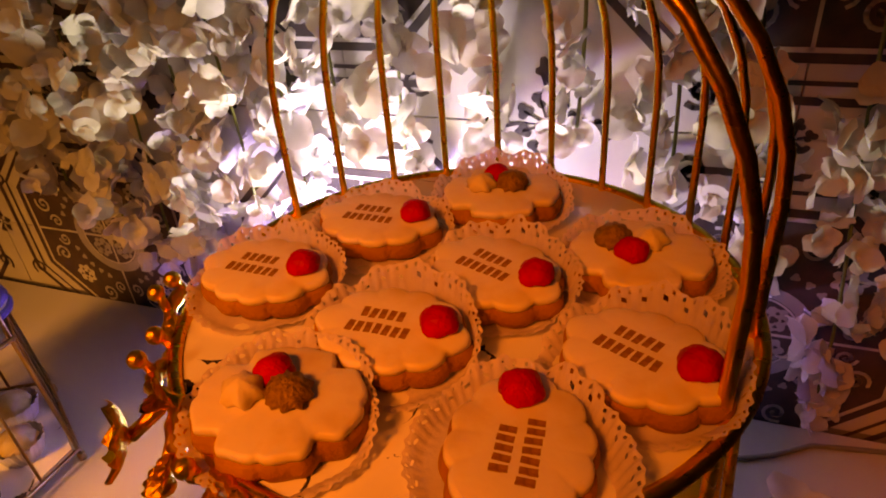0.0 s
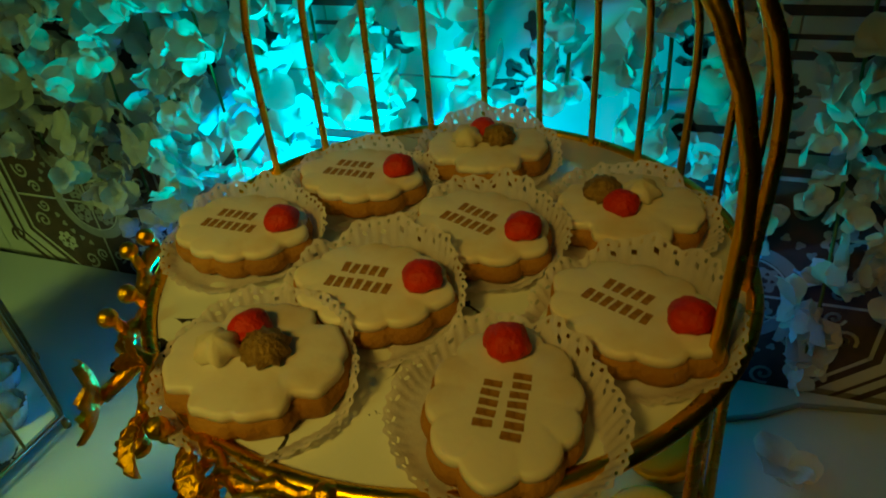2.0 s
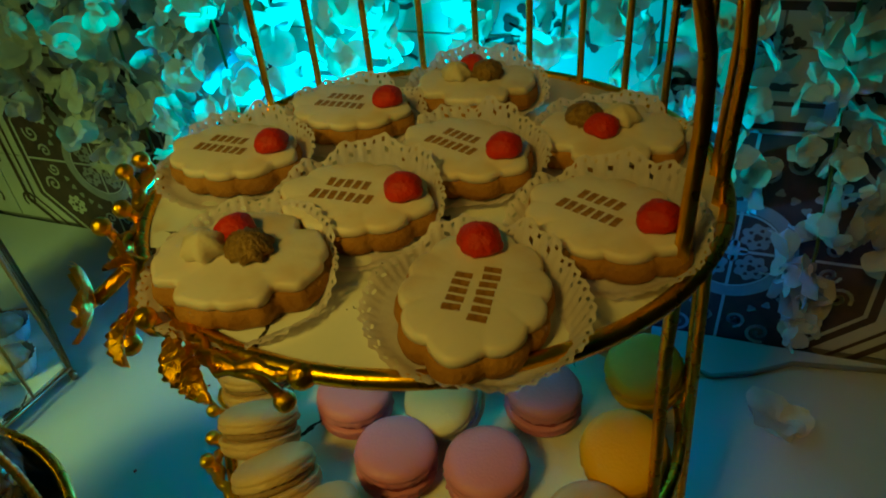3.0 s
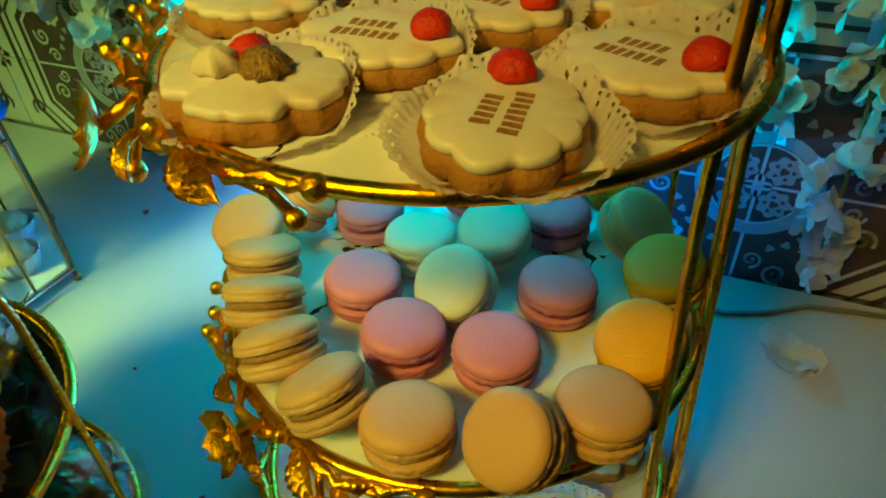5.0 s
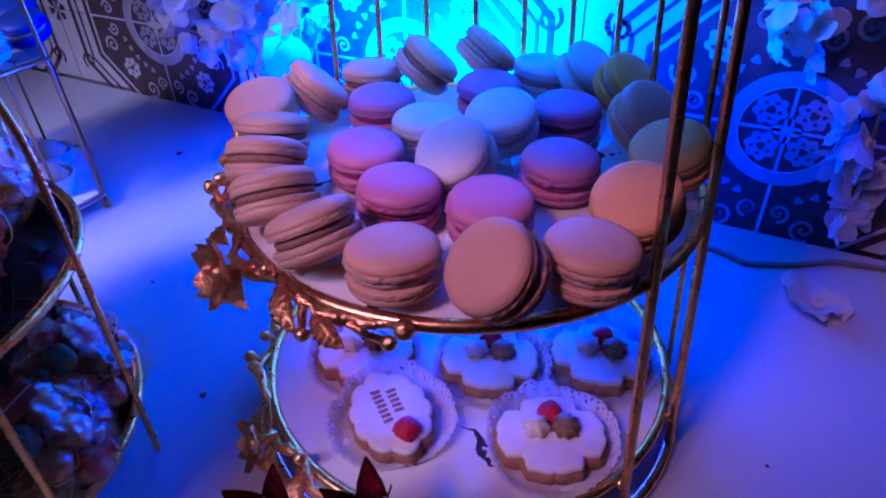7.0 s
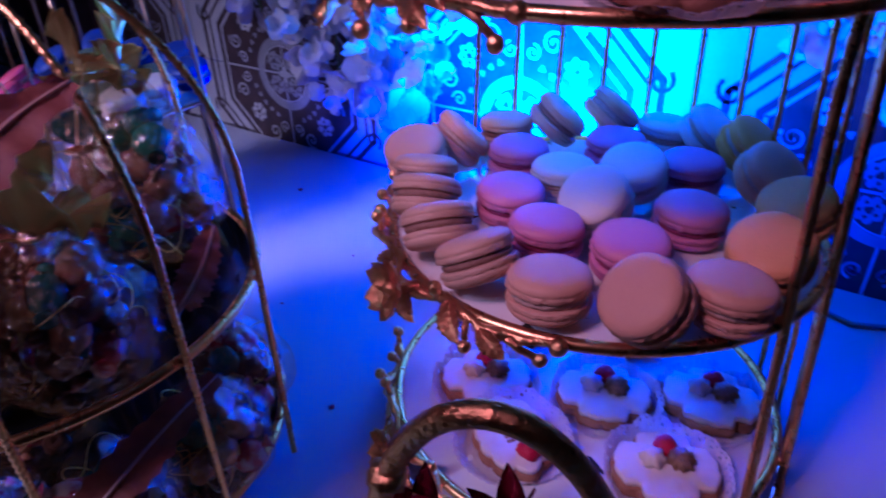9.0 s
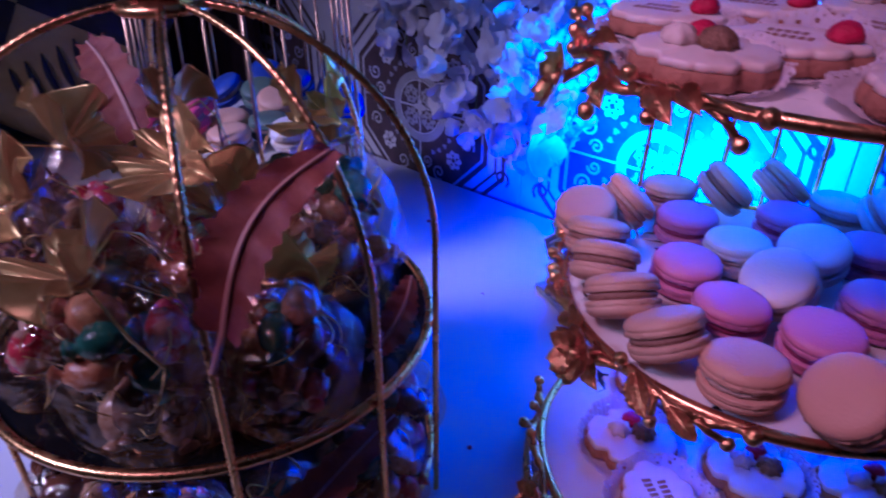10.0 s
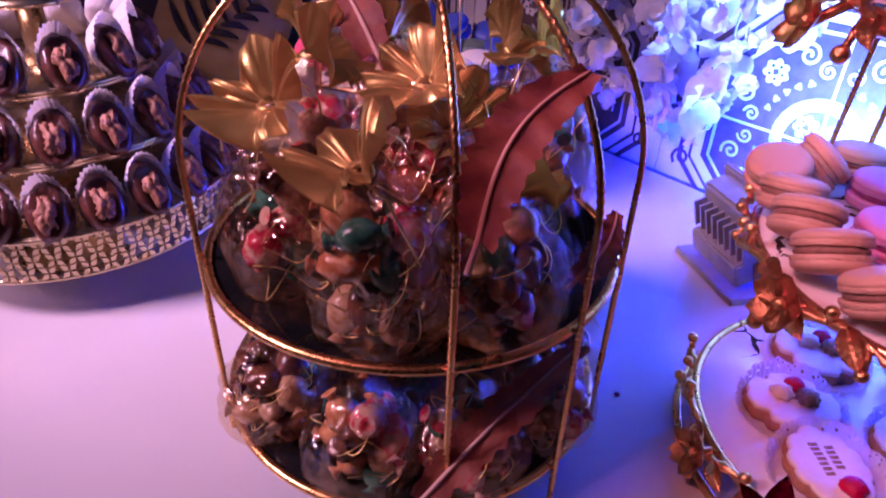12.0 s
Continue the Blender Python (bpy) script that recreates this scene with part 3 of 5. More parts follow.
# ---- wall garlands of silk blossoms ----
def petal_rows(size, rnd, curl):
    rows, n = [], 5
    for k in range(n):
        f = k / (n - 1)
        w = size * 0.52 * math.sin(math.pi * (0.10 + 0.78 * f)) ** 0.75
        row = []
        for s in (-1, -0.5, 0, 0.5, 1):
            row.append(Vector((size * f * (1 - 0.12 * abs(s) * f), w * s, size * (curl * f * f + 0.12 * s * s * (1 - f) + 0.07 * math.sin(3.1 * s + 5 * f + rnd)))))
        rows.append(row)
    return rows


def blossom_mesh(seed, size=0.024, petals=5):
    rnd = random.Random(seed)
    bm = bmesh.new()
    for k in range(petals):
        m = Euler((rnd.uniform(-0.5, 0.5), rnd.uniform(-0.9, 0.1), 2 * math.pi * k / petals + rnd.uniform(-0.3, 0.3))).to_matrix()
        sz = size * rnd.uniform(0.75, 1.2)
        add_grid(bm, [[m @ p for p in row] for row in petal_rows(sz, rnd.uniform(0, 6), rnd.uniform(-0.35, 0.45))], closed=False)
    return mesh_of(bm, "blossom", PETAL)


BLOSSOMS = [blossom_mesh(s, 0.022 + 0.003 * (s % 3), 4 + s % 2) for s in range(7)]


def garland(u, z0, z1, dense=1.0, spread=0.03, off=0.04, seed=0):
    rnd = random.Random(seed)
    g = thing("flower_garland", "cream silk wisteria garland hanging down the tiled wall", "garland", "garlands on the wall")
    pts = [WALL_M @ Vector((u + 0.012 * math.sin(z * 9 + seed), -0.02 - 0.008 * math.cos(z * 7 + seed), z - TABLE)) for z in np.linspace(z0 + 0.02, z1, 16)]
    bm = bmesh.new()
    add_tube(bm, pts, 0.0016, 6)
    part("stem", bm, STEM, g)
    n = int((z1 - z0) / 0.0115 * dense)
    for i in range(n):
        f = (i + rnd.random()) / n
        z = z0 + (z1 - z0) * f
        taper = min(1.0, 0.45 + 2.2 * f)
        m = WALL_M @ Matrix.Translation((u + 0.012 * math.sin(z * 9 + seed) + rnd.gauss(0, spread * 0.75) * taper, -0.016 - abs(rnd.gauss(0.0, off)) * taper, z - TABLE)) \
            @ Euler((rnd.uniform(0.6, 2.4), rnd.uniform(-0.8, 0.8), rnd.uniform(0, 6.3))).to_matrix().to_4x4() @ Matrix.Scale(rnd.uniform(0.7, 1.2), 4)
        part("blossom", BLOSSOMS[rnd.randrange(7)], None, g, m=m)


for i, (u, z0, z1, dense, spread) in enumerate((
        (-0.50, 0.93, 1.36, 0.8, 0.03), (-0.43, 0.86, 1.36, 1.0, 0.03), (-0.365, 0.835, 1.36, 1.2, 0.03), (-0.30, 0.82, 1.36, 1.4, 0.032), (-0.235, 0.83, 1.36, 1.3, 0.03),
        (-0.165, 0.96, 1.36, 1.0, 0.03), (-0.10, 1.02, 1.36, 0.9, 0.028), (-0.035, 0.99, 1.36, 1.0, 0.03), (0.04, 1.02, 1.36, 0.8, 0.028), (0.11, 1.04, 1.36, 0.7, 0.025),
        (0.185, 0.98, 1.36, 1.2, 0.028), (0.25, 0.93, 1.36, 1.1, 0.028), (0.335, 0.79, 1.36, 1.3, 0.03), (0.40, 0.90, 1.36, 1.2, 0.03), (0.47, 0.84, 1.36, 1.1, 0.03), (0.55, 0.9, 1.36, 1.0, 0.03))):
    garland(u, z0, z1, dense, spread, 0.03, i + 1)

# ---- candy stand ----
CC = Vector((-0.347, 0.183, 0))
BLACK_GLASS = material("black_glaze", (0.006, 0.006, 0.007, 1), (0.012, 0.012, 0.012, 1), rough=0.06, scale=20, coat=0.5)
GOLD_FOIL = material("gold_foil", (0.84, 0.60, 0.06, 1), (0.92, 0.70, 0.10, 1), rough=0.30, metal=0.85, scale=60, bump=0.2, bump_scale=140, rough2=0.42)
FEATHER = material("rust_feather", (0.36, 0.10, 0.022, 1), (0.24, 0.055, 0.016, 1), rough=0.6, scale=80, bump=0.4, trans_thin=0.25)
QUILL = material("pale_quill", (0.6, 0.36, 0.22, 1), rough=0.5)
CANDY = [material(n, c, d, rough=0.22, scale=90, lo=0.45, hi=0.55, bump=0.3, bump_scale=300, coat=0.4) for n, c, d in (
    ("rose_candy", (0.62, 0.05, 0.04, 1), (0.66, 0.40, 0.24, 1)), ("green_foil", (0.015, 0.13, 0.09, 1), (0.03, 0.2, 0.14, 1)), ("amber_candy", (0.55, 0.2, 0.02, 1), (0.7, 0.33, 0.06, 1)),
    ("cream_candy", (0.52, 0.31, 0.12, 1), (0.38, 0.19, 0.06, 1)), ("cocoa_candy", (0.10, 0.035, 0.012, 1), (0.2, 0.075, 0.02, 1)), ("blue_foil", (0.02, 0.05, 0.35, 1), (0.04, 0.08, 0.5, 1)), ("teal_candy", (0.05, 0.2, 0.2, 1), (0.1, 0.3, 0.28, 1)))]


def cellophane():
    m = bpy.data.materials.new("cellophane")
    m.use_nodes = True
    n, l = m.node_tree.nodes, m.node_tree.links
    n.remove(n["Principled BSDF"])
    gl, tr, mix = n.new("ShaderNodeBsdfGlossy"), n.new("ShaderNodeBsdfTransparent"), n.new("ShaderNodeMixShader")
    gl.inputs["Roughness"].default_value = 0.06
    gl.inputs["Color"].default_value = (1.0, 0.82, 0.5, 1)
    tr.inputs["Color"].default_value = (0.97, 0.92, 0.80, 1)
    tc, nz, bp = n.new("ShaderNodeTexCoord"), n.new("ShaderNodeTexNoise"), n.new("ShaderNodeBump")
    nz.inputs["Scale"].default_value, nz.inputs["Detail"].default_value = 60, 3
    bp.inputs["Strength"].default_value, bp.inputs["Distance"].default_value = 1.0, 0.012
    l.new(tc.outputs["Object"], nz.inputs["Vector"])
    l.new(nz.outputs["Fac"], bp.inputs["Height"])
    l.new(bp.outputs["Normal"], gl.inputs["Normal"])
    mix.inputs["Fac"].default_value = 0.14
    l.new(tr.outputs[0], mix.inputs[1])
    l.new(gl.outputs[0], mix.inputs[2])
    l.new(mix.outputs[0], n["Material Output"].inputs["Surface"])
    return m


CELLO = cellophane()


def ruffle_mesh(seed, r=0.034, h=0.03, waves=9):
    """A pleated foil fan, gathered at the tie and opening to a wavy rim."""
    rnd = random.Random(seed)
    bm, n, rings = bmesh.new(), 180, []
    ph, ph2 = rnd.uniform(0, 6), rnd.uniform(0, 6)
    for k in range(19):
        f = k / 18
        ring = []
        for i in range(n):
            t = 2 * math.pi * i / n
            tt = t + 0.22 * math.sin(2 * t + ph2) + 0.12 * math.sin(3 * t + ph)
            bow = abs(math.sin(waves * tt / 2 + ph))
            crisp = 1.6 * bow ** 0.6 - 1.0
            rr = 0.004 + (r - 0.004) * f ** 0.85 * (0.90 + 0.12 * bow ** 0.4 + 0.06 * math.sin(2 * t + seed))
            zz = h * (0.95 * f - 0.45 * f * f) + 0.0095 * crisp * f ** 0.8 + 0.007 * f * f * math.sin(2 * t + ph2) + 0.004 * f ** 3 * math.sin(3 * t + ph) + 0.0010 * f * math.sin(3 * waves * tt)
            s_ = 0.04 * math.sin(waves * tt + 2 * ph) * f
            ring.append((rr * math.cos(t + s_), rr * math.sin(t + s_), zz))
        rings.append(ring)
    add_grid(bm, rings)
    bmesh.ops.solidify(bm, geom=list(bm.faces), thickness=0.0004)
    return mesh_of(bm, "ruffle", GOLD_FOIL)


RUFFLES = [ruffle_mesh(s, 0.030 + 0.002 * (s % 2), 0.030, 7 + s % 3) for s in range(5)]


def treat_bag(x, y, z, h=0.10, r=0.042, lean=(0, 0), seed=0, ruffle=True, group="treat bags on the candy stand"):
    rnd = random.Random(seed)
    spin = rnd.uniform(0, 360)
    turn = Matrix.Rotation(radians(spin), 4, "Z")
    b = thing("treat_bag", "cellophane bag of wrapped sweets" + (" tied with a ruffled gold top" if ruffle else " on the black plate"), "treat bag", group, pose(x, y, z, lean[0], lean[1]) @ turn)
    body = h * 0.8
    bm, n, rings = bmesh.new(), 40, []
    for k in range(15):
        f = k / 14
        prof = (0.25 + 0.75 * min(1, f * 6) ** 0.5) * (1 - max(0, (f - 0.42) / 0.58) ** 1.5 * 0.9)
        ring = []
        for i in range(n):
            t = 2 * math.pi * i / n
            wob = 1 + 0.13 * noise.noise((math.cos(t) * 2.2, math.sin(t) * 2.2, f * 4 + seed)) + 0.05 * math.sin(11 * t + seed) * f
            ring.append((r * prof * wob * math.cos(t), r * prof * wob * math.sin(t), body * f + 0.001))
        rings.append(ring)
    add_grid(bm, rings, True, True, False)
    part("bag", bm, CELLO, b, "clear crinkled cellophane")
    for k in range(14):
        t, q = 2.4 * k + rnd.uniform(-0.4, 0.4), rnd.uniform(0.20, 0.60) * r
        zz = body * (0.14 + 0.56 * (k / 13))
        q *= 1 - max(0, zz / body - 0.35) * 0.9
        bm = bmesh.new()
        m = Matrix.Translation((q * math.cos(t), q * math.sin(t), zz)) @ Euler((rnd.uniform(0, 3), rnd.uniform(0, 3), rnd.uniform(0, 3))).to_matrix().to_4x4()
        ln, rad = rnd.uniform(0.010, 0.015), rnd.uniform(0.0085, 0.0120)
        add_ball(bm, (0, 0, 0), rad, 16, 11, ln / rad, 0.18, seed + k)
        for s in (-1, 1):
            add_lathe(bm, [(0.0020, -0.002), (0.0022, 0.0008), (0.0042, 0.0036), (0.0058, 0.0050), (0.0054, 0.0054), (0.0014, 0.0030)], 12, Matrix.Translation((0, 0, s * ln * 0.95)) @ (Matrix.Rotation(math.pi, 4, "X") if s < 0 else Matrix.Identity(4)))
        bm.transform(m)
        part("sweet", bm, CANDY[rnd.choice((0, 0, 1, 2, 2, 3, 3, 3, 4, 4, 1, 0))], b)
    for k in range(7):
        pts, t0 = [], rnd.uniform(0, 6.3)
        for i in range(26):
            f = i / 25
            q = r * (0.70 - 0.25 * f) * (1 + 0.18 * math.sin(13 * f + k))
            pts.append((q * math.cos(t0 + 2.6 * f), q * math.sin(t0 + 2.6 * f), body * (0.14 + 0.085 * k + 0.10 * math.sin(9 * f + k))))
        bm = bmesh.new()
        add_tube(bm, pts, 0.0004, 5)
        part("gold_thread", bm, GOLD_FOIL, b)
    if ruffle:
        part("ruffle", RUFFLES[seed % 5], None, b, "ruffled gold foil top", Matrix.Translation((0, 0, body * 0.97)) @ turn.inverted() @ pose(0, 0, 0, rnd.uniform(25, 45), rnd.uniform(-25, 18), rnd.uniform(0, 360)))
        bm = bmesh.new()
        add_tube(bm, arc((0, 0), 0.0055, 0, 340, 14, body * 0.97), 0.0016, 6, closed=True)
        for s in (-1, 1):
            p = [Vector((0.0055 * s, 0.002, body * 0.97)), Vector((0.02 * s, 0.012, body * 0.97 + 0.004)), Vector((0.028 * s, 0.018, body * 0.9)), Vector((0.03 * s, 0.024, body * 0.72))]
            add_tube(bm, p, 0.0007, 5)
        part("tie", bm, GOLD_FOIL, b, "thin gold cord")


def feather(base, tip, width, bend, seed=0):
    f_ = thing("feather", "rust-red artificial feather with a pale quill, tucked between treat bags", "feather")
    base, tip = Vector(base), Vector(tip)
    d = tip - base
    side = d.cross(Vector((0.3, -0.8, 0.5))).normalized()
    up = side.cross(d).normalized()
    rnd = random.Random(seed)
    bm, rows, n = bmesh.new(), [], 26
    spine = []
    for k in range(n):
        f = k / (n - 1)
        c = base + d * f + side * bend * math.sin(math.pi * f) + up * 0.008 * math.sin(math.pi * f)
        spine.append(c)
        w = width * (0.25 + 0.75 * math.sin(math.pi * min(1, 0.12 + 0.86 * f)) ** 0.7)
        row = []
        for s in (-1, -0.55, 0, 0.55, 1):
            jag = (0.2 * (k % 2) + rnd.uniform(-0.08, 0.08)) if abs(s) == 1 else 0
            row.append(c + side * w * s * (1 + jag) - d.normalized() * abs(s) * w * 0.35 + up * 0.003 * s * s * (1 + math.sin(k * 1.3)))
        rows.append(row)
    add_grid(bm, rows, closed=False)
    part("vane", bm, FEATHER, f_)
    bm = bmesh.new()
    add_tube(bm, [base - d * 0.18 - side * bend * 0.4] + [s_ + up * 0.0012 for s_ in spine], lambda q: 0.0017 - 0.0011 * q, 6)
    part("quill", bm, QUILL, f_)


def candy_stand():
    st = thing("candy_stand", "two-tier stand with black plates, gold rims and twisted gold wire hoops", "candy stand")
    for z in (0.906, 0.786):
        bm = bmesh.new()
        add_lathe(bm, [(0, z - 0.006), (0.10, z - 0.006), (0.138, z + 0.004), (0.1395, z + 0.006), (0.136, z + 0.006), (0.10, z - 0.003), (0, z - 0.003)], 96)
        p = part("plate", bm, BLACK_GLASS, st, "glossy black plate")
        p.location = (CC.x, CC.y, 0)
        bm = bmesh.new()
        add_tube(bm, arc(CC, 0.140, 0, 357, 119, z + 0.006), 0.0032, 8, closed=True)
        part("rim", bm, GOLD, p).matrix_basis = Matrix.Translation((-CC.x, -CC.y, 0))
    for ang in (-135, -51, -17, 16, 75, 140):
        a = radians(ang)
        pts = [(0.1445, z) for z in np.linspace(TABLE + 0.003, 0.975, 160)]
        for k in range(1, 130):
            t = math.pi / 2 * k / 129
            pts.append((max(0.012, 0.1445 * math.cos(t) ** 0.9), 0.975 + 0.138 * math.sin(t)))
        bm = bmesh.new()
        add_tube(bm, [(CC.x + r * math.cos(a), CC.y + r * math.sin(a), z) for r, z in pts], 0.0021, 10, twist=1.0)
        part("hoop", bm, GOLD, st, "twisted gold wire")
    bm = bmesh.new()
    add_lathe(bm, [(0, 0), (0.024, 0.0), (0.026, 0.003), (0.022, 0.006), (0.010, 0.008), (0.006, 0.014), (0.008, 0.02), (0.004, 0.026), (0, 0.027)], 28, Matrix.Translation((CC.x, CC.y, 1.108)))
    part("hub", bm, GOLD, st)
    bm = bmesh.new()
    add_ball(bm, (CC.x, CC.y, 1.126), 0.019, 30, 18, 0.6, 0.55, 4)
    part("rosette_knob", bm, GOLD_CAST, st)


candy_stand()
U = 0.9065
for i, (x, y, z, h, r, lean) in enumerate((
        (-0.315, 0.101, U, 0.167, 0.044, (21, 8)), (-0.376, 0.100, U, 0.159, 0.044, (5, -2)), (-0.313, 0.138, U, 0.172, 0.044, (-0, 0)), (-0.387, 0.134, U, 0.178, 0.044, (-0, 0)),
        (-0.303, 0.151, U, 0.133, 0.044, (-0, 0)), (-0.313, 0.247, U, 0.159, 0.044, (-0, 0)), (-0.388, 0.214, U, 0.166, 0.044, (-0, 0)), (-0.288, 0.244, U, 0.166, 0.044, (-0, 0)), (-0.262, 0.128, U, 0.115, 0.044, (3, 4)))):
    treat_bag(x, y, z, h, r, lean, i)
for i, (x, y) in enumerate(((-0.40, 0.085), (-0.322, 0.078), (-0.262, 0.115), (-0.235, 0.175), (-0.36, 0.17), (-0.25, 0.235), (-0.43, 0.17))):
    treat_bag(x, y, 0.7865, 0.10, 0.04, (0, 0), 30 + i, False)
feather((-0.246, 0.072, 1.0), (-0.226, 0.142, 1.062), 0.014, -0.012, 1)
feather((-0.36, 0.16, 1.045), (-0.45, 0.22, 1.075), 0.014, 0.006, 2)
feather((-0.262, 0.052, 0.825), (-0.214, 0.168, 0.878), 0.012, -0.004, 3)
feather((-0.222, 0.165, 0.93), (-0.212, 0.195, 0.965), 0.009, 0.004, 4)

# ---- date stand ----
DC = Vector((-0.80, 0.22, 0))
SILVER = material("pale_gilt_metal", (0.70, 0.54, 0.22, 1), (0.82, 0.66, 0.32, 1), rough=0.22, metal=1.0, scale=80, bump=0.15, rough2=0.35)
DATE = material("date_skin", (0.055, 0.018, 0.010, 1), (0.11, 0.035, 0.016, 1), rough=0.28, scale=70, bump=0.7, bump_scale=160, coat=0.2)
WALNUT = material("walnut", (0.20, 0.075, 0.022, 1), (0.36, 0.16, 0.055, 1), rough=0.5, scale=180, bump=0.9, bump_scale=260)
CUP = material("white_paper_cup", (0.80, 0.78, 0.78, 1), (0.74, 0.72, 0.74, 1), rough=0.65, scale=120, trans_thin=0.3)


def date_cup_mesh():
    bm, n = bmesh.new(), 72
    rows = []
    for k, (f, z) in enumerate(((0.5, 0.0), (0.8, 0.001), (0.92, 0.005), (0.99, 0.009), (1.03, 0.013))):
        rows.append([((0.0198 * f * (1 + 0.05 * math.cos(30 * t) * (k > 1))) * math.cos(t), ((0.0275 + 0.004 * max(0, math.sin(t))) * f * (1 + 0.05 * math.cos(30 * t) * (k > 1))) * math.sin(t), z + 0.0062 * max(-0.45, math.sin(t) * 2.8) * (k - 1) / 3 * (k > 1)) for t in (2 * math.pi * i / n for i in range(n))])
    add_grid(bm, rows, True, True)
    return mesh_of(bm, "paper_cup", CUP)


def date_mesh(seed):
    bm = bmesh.new()
    rings = []
    for k in range(1, 14):
        ph = math.pi * k / 14
        ring = []
        for i in range(22):
            t = 2 * math.pi * i / 22
            d = Vector((math.sin(ph) * math.cos(t), math.cos(ph), math.sin(ph) * math.sin(t)))
            f = 1 + 0.10 * noise.noise(Vector((d.x * 3, d.y * 1.2, d.z * 3)) + Vector((seed, 0, 0)))
            slit = 0.55 if (math.sin(t) > 0.86 and 3 < k < 11) else 1.0
            ring.append((0.0182 * d.x * f, 0.0262 * d.y * f, 0.0145 + 0.0135 * d.z * f * slit))
        rings.append(ring)
    add_grid(bm, rings, True, True, True)
    return mesh_of(bm, "date", DATE)


def nut_mesh(seed):
    """Half a walnut kernel: two wrinkled lobes with a furrow between."""
    bm = bmesh.new()
    rings = []
    for k in range(1, 18):
        ph = math.pi * k / 18
        ring = []
        for i in range(28):
            t = 2 * math.pi * i / 28
            d = Vector((math.sin(ph) * math.cos(t), math.cos(ph), math.sin(ph) * math.sin(t)))
            fold = 1 - 2.2 * abs(noise.noise(Vector((d.x * 2.6, d.y * 3.4, d.z * 2.6)) + Vector((seed, 3, 1))))
            f = 0.78 + 0.32 * fold + 0.45 * noise.noise(Vector((d.x * 1.3, d.y * 1.9, seed)))
            f *= 1 - 0.35 * math.exp(-(d.x / 0.16) ** 2) * (d.z > 0)
            ring.append((0.0092 * d.x * f + 0.0016 * math.sin(d.y * 4 + seed), 0.0150 * d.y * f - 0.002, 0.0245 + 0.0062 * d.z * f))
        rings.append(ring)
    add_grid(bm, rings, True, True, True)
    return mesh_of(bm, "walnut", WALNUT)


CUPM, DATEM, NUTM = date_cup_mesh(), [date_mesh(s) for s in range(3)], [nut_mesh(s * 10) for s in range(3)]


